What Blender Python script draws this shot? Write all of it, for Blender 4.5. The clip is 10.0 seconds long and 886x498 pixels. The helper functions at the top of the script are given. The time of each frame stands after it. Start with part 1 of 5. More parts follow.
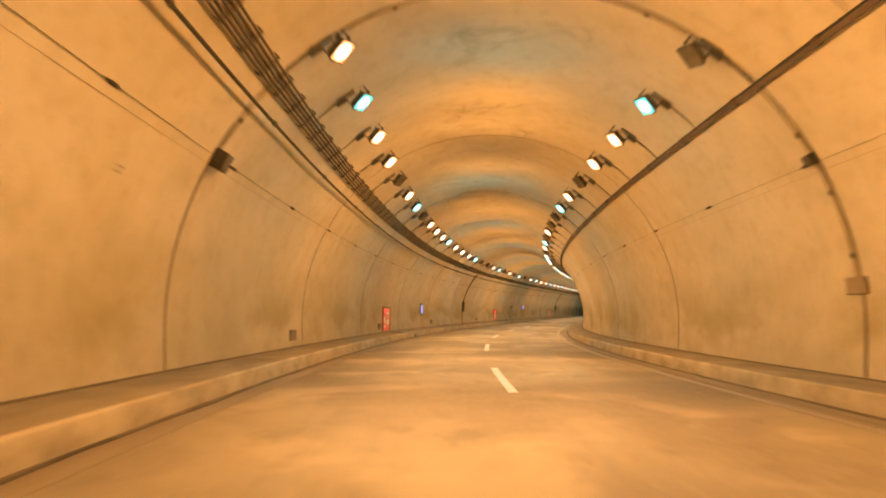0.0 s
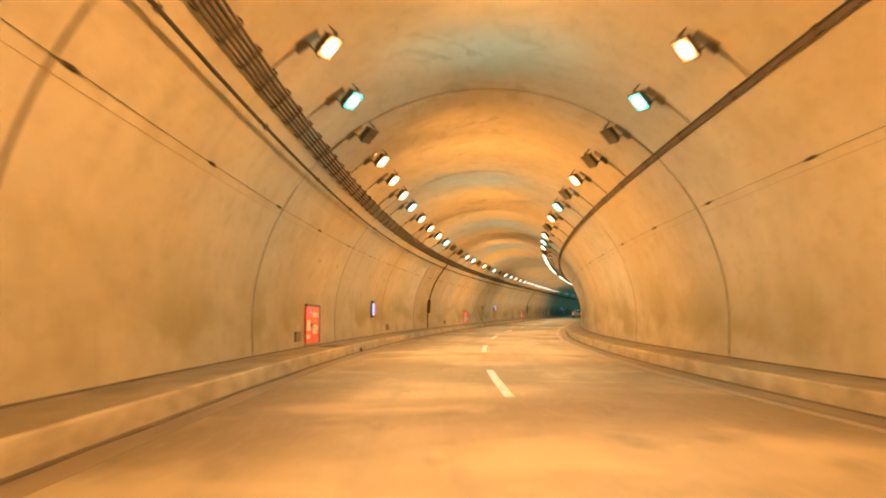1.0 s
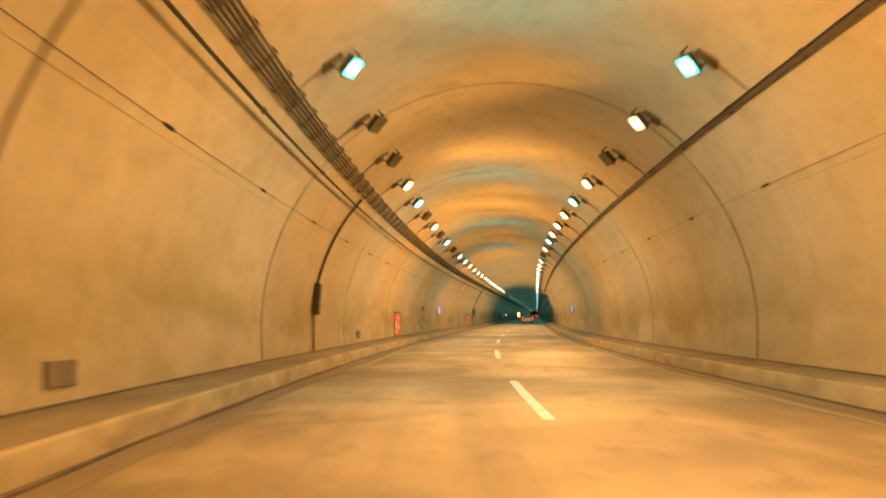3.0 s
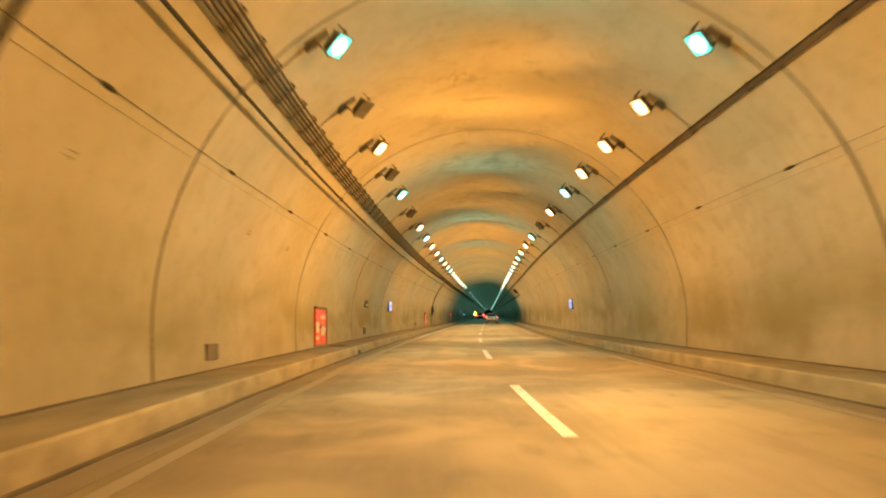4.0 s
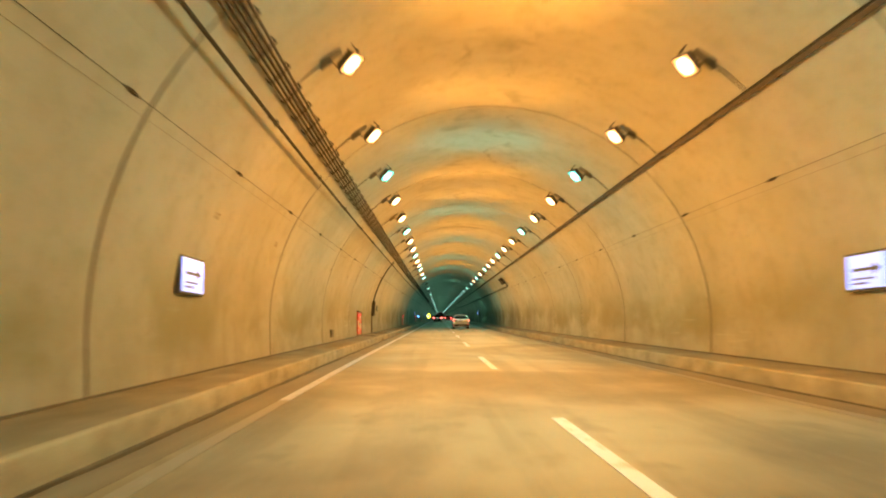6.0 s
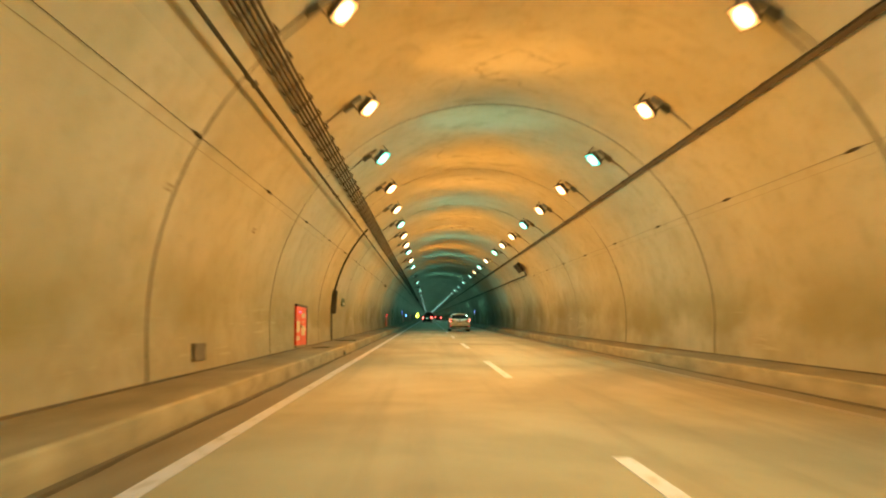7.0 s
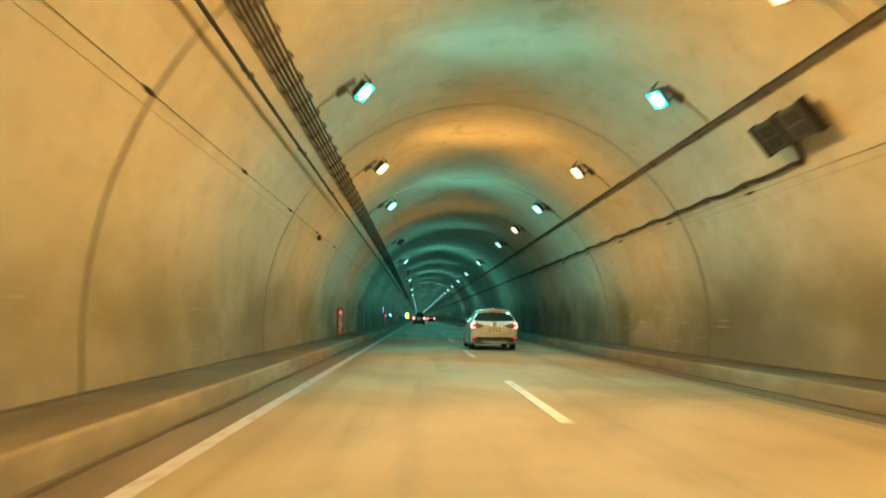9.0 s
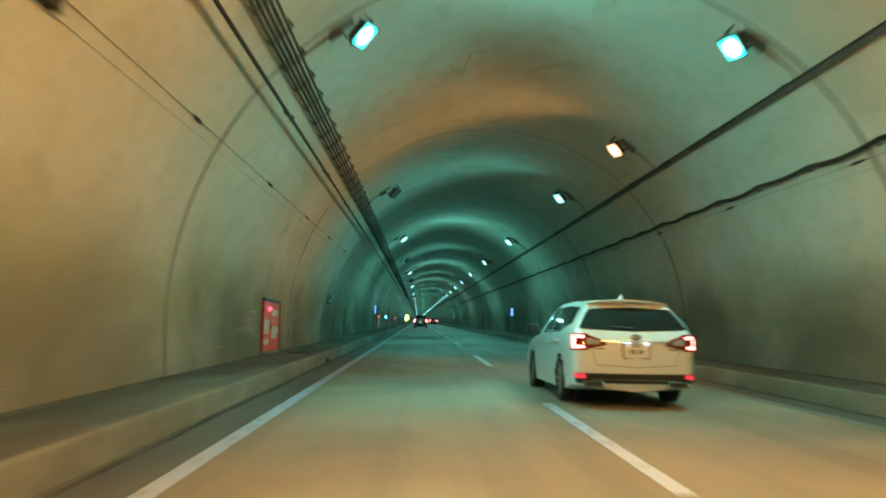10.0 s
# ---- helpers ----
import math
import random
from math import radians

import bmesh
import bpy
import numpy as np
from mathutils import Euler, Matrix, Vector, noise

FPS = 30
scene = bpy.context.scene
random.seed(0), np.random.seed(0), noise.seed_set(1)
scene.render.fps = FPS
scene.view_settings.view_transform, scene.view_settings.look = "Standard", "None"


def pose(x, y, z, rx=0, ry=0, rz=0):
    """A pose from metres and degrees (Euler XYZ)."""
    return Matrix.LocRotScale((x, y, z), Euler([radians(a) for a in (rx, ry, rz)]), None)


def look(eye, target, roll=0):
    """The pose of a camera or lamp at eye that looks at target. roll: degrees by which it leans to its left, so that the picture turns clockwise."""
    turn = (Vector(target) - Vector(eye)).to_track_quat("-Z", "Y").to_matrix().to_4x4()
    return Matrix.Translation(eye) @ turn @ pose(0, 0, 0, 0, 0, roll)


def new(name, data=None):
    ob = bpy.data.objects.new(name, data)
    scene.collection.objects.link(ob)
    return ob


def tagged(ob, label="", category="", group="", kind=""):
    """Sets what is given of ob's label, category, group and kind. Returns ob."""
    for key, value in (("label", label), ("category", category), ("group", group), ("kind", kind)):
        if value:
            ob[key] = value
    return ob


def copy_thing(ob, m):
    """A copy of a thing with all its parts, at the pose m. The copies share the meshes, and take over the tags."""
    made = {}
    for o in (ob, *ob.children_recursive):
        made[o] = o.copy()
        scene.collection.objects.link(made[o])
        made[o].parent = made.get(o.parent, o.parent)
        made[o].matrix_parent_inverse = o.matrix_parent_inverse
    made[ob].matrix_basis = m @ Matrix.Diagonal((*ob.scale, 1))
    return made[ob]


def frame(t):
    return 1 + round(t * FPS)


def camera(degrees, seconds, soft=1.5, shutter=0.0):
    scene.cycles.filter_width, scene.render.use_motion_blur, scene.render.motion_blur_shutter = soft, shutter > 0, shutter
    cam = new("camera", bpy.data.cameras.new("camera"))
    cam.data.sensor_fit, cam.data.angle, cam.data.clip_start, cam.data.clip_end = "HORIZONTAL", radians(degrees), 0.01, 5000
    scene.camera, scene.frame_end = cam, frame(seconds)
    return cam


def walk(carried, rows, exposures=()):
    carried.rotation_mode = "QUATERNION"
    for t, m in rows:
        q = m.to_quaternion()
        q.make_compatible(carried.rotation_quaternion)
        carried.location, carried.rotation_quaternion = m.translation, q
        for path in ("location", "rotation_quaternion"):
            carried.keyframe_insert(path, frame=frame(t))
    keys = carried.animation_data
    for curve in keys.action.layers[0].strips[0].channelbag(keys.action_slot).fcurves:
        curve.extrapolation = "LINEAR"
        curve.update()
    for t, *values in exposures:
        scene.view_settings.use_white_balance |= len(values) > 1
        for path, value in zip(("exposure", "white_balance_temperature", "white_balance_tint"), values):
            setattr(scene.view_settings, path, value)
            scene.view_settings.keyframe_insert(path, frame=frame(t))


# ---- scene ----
EXPOSURES = [(0.0, 0.08, 5900, 18), (0.5, 0.38, 6000, 18), (1.0, 0.56, 6100, 18), (2.0, 0.5, 6200, 14), (2.5, 0.55, 6300, 14), (4.0, 0.7, 6500, 2), (4.5, 0.82, 6500, -1), (5.0, 1.0, 6600, 14), (6.5, 0.97, 6600, -2), (7.5, 0.76, 6900, 0), (8.0, 0.76, 6250, -5), (8.5, 0.84, 5750, -5), (9.0, 1.25, 5500, -9), (9.5, 1.4, 5300, -12), (10.0, 1.5, 5400, -1)]
cam = camera(56.52, 10.0, soft=2.05, shutter=0.35)
walk(cam, [
    (0.0, look((-0.736, 20.103, 1.159), (0.089, 30.033, 2.015), 0.62)),
    (0.5, look((-0.207, 27.856, 1.180), (0.877, 37.759, 2.053), 0.29)),
    (1.0, look((0.484, 35.686, 1.210), (1.810, 45.557, 2.103), 0.04)),
    (1.5, look((1.352, 43.681, 1.250), (2.859, 53.525, 2.161), -0.16)),
    (2.0, look((2.437, 51.879, 1.303), (4.155, 61.687, 2.229), -0.21)),
    (2.5, look((3.717, 59.984, 1.365), (5.674, 69.744, 2.328), -0.17)),
    (3.0, look((5.221, 68.006, 1.438), (7.469, 77.701, 2.409), -0.32)),
    (3.5, look((6.976, 76.083, 1.521), (9.523, 85.705, 2.479), -0.57)),
    (4.0, look((8.962, 84.207, 1.613), (11.767, 93.757, 2.575), -0.70)),
    (4.5, look((11.169, 92.397, 1.714), (14.193, 101.880, 2.679), -0.50)),
    (5.0, look((13.546, 100.570, 1.821), (16.760, 109.988, 2.814), -0.31)),
    (5.5, look((16.085, 108.892, 1.936), (19.413, 118.269, 2.934), -0.27)),
    (6.0, look((18.735, 117.312, 2.058), (22.107, 126.674, 3.047), -0.32)),
    (6.5, look((21.480, 125.741, 2.184), (24.915, 135.081, 3.164), -0.31)),
    (7.0, look((24.303, 134.126, 2.314), (27.805, 143.441, 3.302), -0.10)),
    (7.5, look((27.183, 142.478, 2.445), (30.744, 151.769, 3.440), 0.25)),
    (8.0, look((30.187, 151.031, 2.583), (33.790, 160.306, 3.577), 0.62)),
    (8.5, look((33.312, 159.848, 2.728), (36.922, 169.119, 3.736), 0.65)),
    (9.0, look((36.414, 168.714, 2.875), (40.009, 177.992, 3.875), 0.64)),
    (9.5, look((39.465, 177.538, 3.027), (43.050, 186.818, 4.039), 0.78)),
    (10.0, look((42.467, 186.262, 3.181), (46.052, 195.540, 4.210), 1.07)),
], EXPOSURES)

BEND = [0.002255, 0.002494, 0.002733, 0.002972, 0.003607, 0.003060, 0.001866, 0.000939, 0.000602, -0.000118, 0.000097, 0.000191, -0.000183] + [0.0] * 10
RISE = [0.000029, 0.000083, 0.000132, 0.000163, 0.000158, 0.000112, 0.000073, 0.000050, 0.000031, 0.000024, 0.000060, 0.000039, -0.000029] + [0.0] * 10
DASHES = (32.61, 15.001, 6.00)
# ---- world, lights and exposure ----
world = bpy.data.worlds.new("world")
scene.world = world
world.use_nodes = True
world.node_tree.nodes["Background"].inputs["Color"].default_value = (0.0, 0.0, 0.0, 1)
world.node_tree.nodes["Background"].inputs["Strength"].default_value = 0.0
SODIUM, MERCURY = (1.0, 0.40, 0.063), (0.34, 1.0, 0.74)
WATTS = 1000.0

# ---- the line of the tunnel: stations s along it, d to the right of its centre line, z over the road ----
GRID = np.arange(-60.0, 1100.0, 1.0)
KNOTS = np.arange(-20.0, 421.0, 20.0)


def summed(v):
    c = np.concatenate([[0.0], np.cumsum((v[1:] + v[:-1]) / 2)])
    return c - np.interp(0.0, GRID, c)


HEAD = summed(np.interp(GRID, KNOTS, BEND))
LINE_X, LINE_Y = summed(np.sin(HEAD)), summed(np.cos(HEAD))
LINE_Z = summed(summed(np.interp(GRID, KNOTS, RISE)))


def at(s, d, z):
    h = float(np.interp(s, GRID, HEAD))
    return Vector((float(np.interp(s, GRID, LINE_X)) + d * math.cos(h), float(np.interp(s, GRID, LINE_Y)) - d * math.sin(h), float(np.interp(s, GRID, LINE_Z)) + z))


def post(s, d=0.0, z=0.0):
    """A place on the line, turned with it."""
    return Matrix.Translation(at(s, d, z)) @ Matrix.Rotation(-float(np.interp(s, GRID, HEAD)), 4, "Z")


# ---- materials ----
def nodes_of(name):
    m = bpy.data.materials.new(name)
    m.use_nodes = True
    return m, m.node_tree.nodes, m.node_tree.links, m.node_tree.nodes["Principled BSDF"]


def surface(name, dark, light, rough=0.7, metal=0.0, coords="UV", scale=(1, 1, 1), grain=30.0, bump=0.15, spread=(0.35, 0.65), gloss=None, coat=0.0):
    """Two tones mixed by coarse and fine noise, with a bump of the fine one."""
    m, n, l, b = nodes_of(name)
    tc, mp = n.new("ShaderNodeTexCoord"), n.new("ShaderNodeMapping")
    mp.inputs["Scale"].default_value = scale
    l.new(tc.outputs[coords], mp.inputs["Vector"])
    big, fine, mix, ramp = n.new("ShaderNodeTexNoise"), n.new("ShaderNodeTexNoise"), n.new("ShaderNodeMix"), n.new("ShaderNodeValToRGB")
    big.inputs["Scale"].default_value, big.inputs["Detail"].default_value = 1.0, 6.0
    fine.inputs["Scale"].default_value, fine.inputs["Detail"].default_value = grain, 3.0
    for t in (big, fine):
        l.new(mp.outputs["Vector"], t.inputs["Vector"])
    mix.data_type = "FLOAT"
    mix.inputs["Factor"].default_value = 0.3
    l.new(big.outputs["Fac"], mix.inputs["A"])
    l.new(fine.outputs["Fac"], mix.inputs["B"])
    ramp.color_ramp.elements[0].position, ramp.color_ramp.elements[1].position = spread
    ramp.color_ramp.elements[0].color, ramp.color_ramp.elements[1].color = (*dark, 1), (*light, 1)
    l.new(mix.outputs["Result"], ramp.inputs["Fac"])
    l.new(ramp.outputs["Color"], b.inputs["Base Color"])
    b.inputs["Roughness"].default_value, b.inputs["Metallic"].default_value = rough, metal
    b.inputs["Coat Weight"].default_value = coat
    if bump:
        bp = n.new("ShaderNodeBump")
        bp.inputs["Strength"].default_value, bp.inputs["Distance"].default_value = bump, 0.01
        l.new(fine.outputs["Fac"], bp.inputs["Height"])
        l.new(bp.outputs["Normal"], b.inputs["Normal"])
    return m


def noise_at(n, l, vector, scale, detail, place=(0, 0, 0), stretch=(1, 1, 1), distort=0.0):
    mp, t = n.new("ShaderNodeMapping"), n.new("ShaderNodeTexNoise")
    mp.inputs["Location"].default_value, mp.inputs["Scale"].default_value = place, stretch
    l.new(vector, mp.inputs["Vector"])
    l.new(mp.outputs["Vector"], t.inputs["Vector"])
    t.inputs["Scale"].default_value, t.inputs["Detail"].default_value, t.inputs["Distortion"].default_value = scale, detail, distort
    return t.outputs["Fac"]


def ramped(n, l, value, a, b, lo=0.0, hi=1.0):
    r = n.new("ShaderNodeMapRange")
    r.interpolation_type = "SMOOTHSTEP"
    for key, v in (("From Min", a), ("From Max", b), ("To Min", lo), ("To Max", hi)):
        r.inputs[key].default_value = v
    l.new(value, r.inputs["Value"])
    return r.outputs["Result"]


def blended(n, l, factor, a, b):
    x = n.new("ShaderNodeMix")
    x.data_type = "RGBA"
    for key, v in (("Factor", factor), ("A", a), ("B", b)):
        if isinstance(v, tuple):
            x.inputs[[s for s in range(len(x.inputs)) if x.inputs[s].name == key and x.inputs[s].type == "RGBA"][0]].default_value = (*v, 1)
        elif isinstance(v, float):
            x.inputs[0].default_value = v
        elif key == "Factor":
            l.new(v, x.inputs[0])
        else:
            l.new(v, x.inputs[[s for s in range(len(x.inputs)) if x.inputs[s].name == key and x.inputs[s].type == "RGBA"][0]])
    return [o for o in x.outputs if o.type == "RGBA"][0]


def math_of(n, l, op, a, b):
    x = n.new("ShaderNodeMath")
    x.operation = op
    for i, v in enumerate((a, b)):
        if isinstance(v, float):
            x.inputs[i].default_value = v
        else:
            l.new(v, x.inputs[i])
    return x.outputs[0]


def lining_concrete():
    """Cast tunnel lining: pale grey, mottled, with streaks down the girth, sooty smears and old seepage."""
    m, n, l, b = nodes_of("lining_concrete")
    uv = n.new("ShaderNodeTexCoord").outputs["UV"]
    mottle = noise_at(n, l, uv, 0.35, 7.0, distort=0.3)
    patch = noise_at(n, l, uv, 1.9, 6.0, place=(31, 7, 0), stretch=(0.8, 1, 1))
    streak = noise_at(n, l, uv, 1.0, 5.0, place=(3, 11, 0), stretch=(3.0, 0.25, 1))
    grain = noise_at(n, l, uv, 55.0, 4.0)
    pores = noise_at(n, l, uv, 14.0, 5.0, place=(2, 8, 1))
    cloud = noise_at(n, l, uv, 0.16, 5.0, place=(17, 5, 0), distort=0.3)
    scuff = noise_at(n, l, uv, 1.4, 7.0, place=(4, 21, 0), stretch=(0.7, 1.6, 1))
    c = blended(n, l, ramped(n, l, mottle, 0.30, 0.70), (0.546, 0.525, 0.462), (0.657, 0.637, 0.592))
    c = blended(n, l, ramped(n, l, cloud, 0.40, 0.70, 0.0, 0.45), c, (0.477, 0.456, 0.364))
    c = blended(n, l, ramped(n, l, patch, 0.46, 0.72, 0.0, 0.40), c, (0.400, 0.378, 0.262))
    c = blended(n, l, ramped(n, l, noise_at(n, l, uv, 5.5, 6.0, place=(12, 6, 3)), 0.52, 0.74, 0.0, 0.3), c, (0.37, 0.35, 0.25))
    c = blended(n, l, ramped(n, l, streak, 0.55, 0.76, 0.0, 0.26), c, (0.34, 0.32, 0.235))
    c = blended(n, l, ramped(n, l, scuff, 0.60, 0.76, 0.0, 0.30), c, (0.360, 0.344, 0.260))
    split = n.new("ShaderNodeSeparateXYZ")
    l.new(uv, split.inputs[0])
    height = math_of(n, l, "MINIMUM", split.outputs[1], math_of(n, l, "SUBTRACT", 16.49, split.outputs[1]))
    high = ramped(n, l, height, 5.2, 7.6)
    seep = noise_at(n, l, uv, 1.1, 8.0, place=(23, 17, 2), stretch=(0.8, 0.8, 1), distort=0.5)
    c = blended(n, l, math_of(n, l, "MULTIPLY", high, ramped(n, l, seep, 0.56, 0.72, 0.0, 0.5)), c, (0.26, 0.245, 0.15))
    leak = noise_at(n, l, uv, 1.35, 7.0, place=(37, 12, 6), stretch=(0.75, 1.1, 1), distort=0.35)
    for near, far, most in ((181.6, 186.5, 0.8), (109.5, 114.5, 0.32), (52.5, 57.0, 0.28), (163.5, 166.5, 0.35)):
        here = math_of(n, l, "MULTIPLY", ramped(n, l, split.outputs[0], near, near + 0.9), ramped(n, l, split.outputs[0], far - 2.5, far, 1.0, 0.0))
        c = blended(n, l, math_of(n, l, "MULTIPLY", math_of(n, l, "MULTIPLY", here, high), ramped(n, l, leak, 0.52, 0.60, 0.0, most)), c, (0.25, 0.222, 0.145))
    crack = noise_at(n, l, uv, 0.42, 7.0, place=(51, 4, 8), distort=0.6)
    thin = n.new("ShaderNodeMath")
    thin.operation = "ABSOLUTE"
    l.new(math_of(n, l, "SUBTRACT", crack, 0.5), thin.inputs[0])
    where = math_of(n, l, "MULTIPLY", high, ramped(n, l, noise_at(n, l, uv, 0.25, 3.0, place=(5, 33, 0)), 0.50, 0.62))
    c = blended(n, l, math_of(n, l, "MULTIPLY", where, ramped(n, l, thin.outputs[0], 0.003, 0.018, 0.45, 0.0)), c, (0.20, 0.185, 0.13))
    mould = noise_at(n, l, uv, 0.55, 7.0, place=(9, 27, 4), stretch=(0.45, 1.0, 1), distort=0.4)
    rise = math_of(n, l, "ADD", height, math_of(n, l, "MULTIPLY", math_of(n, l, "SUBTRACT", mould, 0.5), 2.2))
    band = math_of(n, l, "MULTIPLY", ramped(n, l, rise, -0.45, 0.15), ramped(n, l, rise, 0.3, 1.8, 1.0, 0.0))
    c = blended(n, l, math_of(n, l, "MULTIPLY", band, ramped(n, l, mould, 0.35, 0.62, 0.15, 0.72)), c, (0.285, 0.262, 0.105))
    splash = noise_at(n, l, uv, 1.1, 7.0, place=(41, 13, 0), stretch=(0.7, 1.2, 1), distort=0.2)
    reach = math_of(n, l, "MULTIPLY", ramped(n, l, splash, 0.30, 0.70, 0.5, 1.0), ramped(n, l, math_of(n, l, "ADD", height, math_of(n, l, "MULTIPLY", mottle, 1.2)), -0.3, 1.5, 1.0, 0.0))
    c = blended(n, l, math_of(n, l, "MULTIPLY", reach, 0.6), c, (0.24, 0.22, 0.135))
    soot = noise_at(n, l, uv, 0.5, 8.0, place=(61, 2, 9), stretch=(0.5, 0.6, 1), distort=0.5)
    low = ramped(n, l, math_of(n, l, "ADD", height, math_of(n, l, "MULTIPLY", soot, -2.6)), -1.9, 0.7, 1.0, 0.0)
    far = ramped(n, l, split.outputs[0], 150.0, 208.0, 0.18, 1.0)
    c = blended(n, l, math_of(n, l, "MULTIPLY", math_of(n, l, "MULTIPLY", low, far), ramped(n, l, soot, 0.35, 0.6, 0.68, 1.0)), c, (0.105, 0.095, 0.060))
    scratch = noise_at(n, l, uv, 1.0, 5.0, place=(7, 71, 3), stretch=(0.55, 11.0, 1), distort=0.25)
    bare = math_of(n, l, "MULTIPLY", ramped(n, l, height, -0.75, -0.45), ramped(n, l, height, 0.1, 0.45, 1.0, 0.0))
    bare = math_of(n, l, "MULTIPLY", bare, ramped(n, l, split.outputs[0], 115.0, 165.0))
    bare = math_of(n, l, "MULTIPLY", bare, ramped(n, l, noise_at(n, l, uv, 0.12, 3.0, place=(3, 55, 7)), 0.50, 0.60))
    c = blended(n, l, math_of(n, l, "MULTIPLY", bare, ramped(n, l, scratch, 0.60, 0.68, 0.0, 0.5)), c, (0.60, 0.58, 0.52))
    lift = n.new("ShaderNodeObjectInfo").outputs["Random"]
    c = blended(n, l, ramped(n, l, lift, 0.0, 1.0, 0.0, 0.16), c, (0.347, 0.331, 0.260))
    c = blended(n, l, ramped(n, l, pores, 0.60, 0.76, 0.0, 0.3), c, (0.298, 0.288, 0.234))
    c = blended(n, l, ramped(n, l, grain, 0.3, 0.7, 0.0, 0.2), c, (0.347, 0.338, 0.325))
    l.new(c, b.inputs["Base Color"])
    b.inputs["Roughness"].default_value, b.inputs["Specular IOR Level"].default_value = 0.85, 0.12
    b.inputs["Diffuse Roughness"].default_value = 0.9
    bp = n.new("ShaderNodeBump")
    bp.inputs["Strength"].default_value, bp.inputs["Distance"].default_value = 0.35, 0.012
    l.new(math_of(n, l, "ADD", math_of(n, l, "MULTIPLY", patch, 1.5), grain), bp.inputs["Height"])
    l.new(bp.outputs["Normal"], b.inputs["Normal"])
    return m


def damp_patch(n, l, uv):
    """Old dark damp stains that cross both lanes."""
    split = n.new("ShaderNodeSeparateXYZ")
    l.new(uv, split.inputs[0])
    edge = noise_at(n, l, uv, 1.0, 7.0, place=(13, 3, 0), stretch=(0.35, 0.5, 1))
    along = math_of(n, l, "ADD", split.outputs[0], math_of(n, l, "MULTIPLY", edge, 7.0))
    inside = math_of(n, l, "MULTIPLY", ramped(n, l, along, 118.0, 120.5), ramped(n, l, along, 124.5, 129.0, 1.0, 0.0))
    second = math_of(n, l, "MULTIPLY", ramped(n, l, along, 100.5, 102.0), ramped(n, l, along, 104.0, 107.5, 0.8, 0.0))
    inside = math_of(n, l, "MAXIMUM", inside, second)
    return math_of(n, l, "MULTIPLY", inside, ramped(n, l, noise_at(n, l, uv, 0.9, 5.0, place=(6, 9, 0)), 0.35, 0.65, 0.45, 0.9))


def road_concrete():
    """Worn concrete road: pale, with darker wheel tracks, cross bands, oil spots and a slight shine."""
    m, n, l, b = nodes_of("road_concrete")
    uv = n.new("ShaderNodeTexCoord").outputs["UV"]
    tracks = noise_at(n, l, uv, 1.0, 6.0, stretch=(0.045, 1.3, 1))
    bands = noise_at(n, l, uv, 1.0, 6.0, place=(5, 2, 0), stretch=(0.16, 0.22, 1), distort=0.4)
    spots = noise_at(n, l, uv, 1.7, 5.0, place=(8, 4, 0), stretch=(0.5, 1, 1))
    grain = noise_at(n, l, uv, 70.0, 4.0)
    fine = noise_at(n, l, uv, 9.0, 5.0, place=(1, 6, 0), stretch=(0.25, 1, 1))
    c = blended(n, l, ramped(n, l, bands, 0.38, 0.62), (0.130, 0.115, 0.084), (0.262, 0.240, 0.190))
    split = n.new("ShaderNodeSeparateXYZ")
    l.new(uv, split.inputs[0])
    ragged = math_of(n, l, "ADD", split.outputs[0], math_of(n, l, "MULTIPLY", spots, 6.0))
    c = blended(n, l, ramped(n, l, ragged, 40.0, 95.0, 0.45, 0.0), c, (0.10, 0.092, 0.075))
    # paler from here on: newer paving, plus headlight brightness put into the colour
    c = blended(n, l, ramped(n, l, ragged, 128.0, 150.0, 0.0, 0.40), c, (0.27, 0.252, 0.205))
    fresh = ramped(n, l, ragged, 126.0, 142.0, 1.0, 0.25)
    c = blended(n, l, ramped(n, l, tracks, 0.46, 0.68, 0.0, 0.5), c, (0.105, 0.095, 0.075))
    c = blended(n, l, math_of(n, l, "MULTIPLY", fresh, ramped(n, l, spots, 0.54, 0.72, 0.0, 0.6)), c, (0.085, 0.077, 0.06))
    pale = noise_at(n, l, uv, 0.55, 7.0, place=(19, 43, 2), stretch=(0.55, 0.8, 1), distort=0.5)
    old = ramped(n, l, ragged, 120.0, 138.0, 1.0, 0.3)
    c = blended(n, l, math_of(n, l, "MULTIPLY", old, ramped(n, l, pale, 0.52, 0.66, 0.0, 0.5)), c, (0.31, 0.285, 0.225))
    c = blended(n, l, math_of(n, l, "MULTIPLY", old, ramped(n, l, pale, 0.36, 0.48, 0.45, 0.0)), c, (0.095, 0.084, 0.064))
    c = blended(n, l, damp_patch(n, l, uv), c, (0.07, 0.064, 0.056))
    c = blended(n, l, ramped(n, l, fine, 0.45, 0.75, 0.0, 0.25), c, (0.21, 0.2, 0.18))
    c = blended(n, l, ramped(n, l, grain, 0.3, 0.7, 0.0, 0.25), c, (0.085, 0.082, 0.075))
    l.new(c, b.inputs["Base Color"])
    l.new(ramped(n, l, bands, 0.3, 0.7, 0.78, 0.64), b.inputs["Roughness"])
    b.inputs["Specular IOR Level"].default_value, b.inputs["Diffuse Roughness"].default_value = 0.3, 0.7
    bp = n.new("ShaderNodeBump")
    bp.inputs["Strength"].default_value, bp.inputs["Distance"].default_value = 0.3, 0.006
    l.new(grain, bp.inputs["Height"])
    l.new(bp.outputs["Normal"], b.inputs["Normal"])
    return m


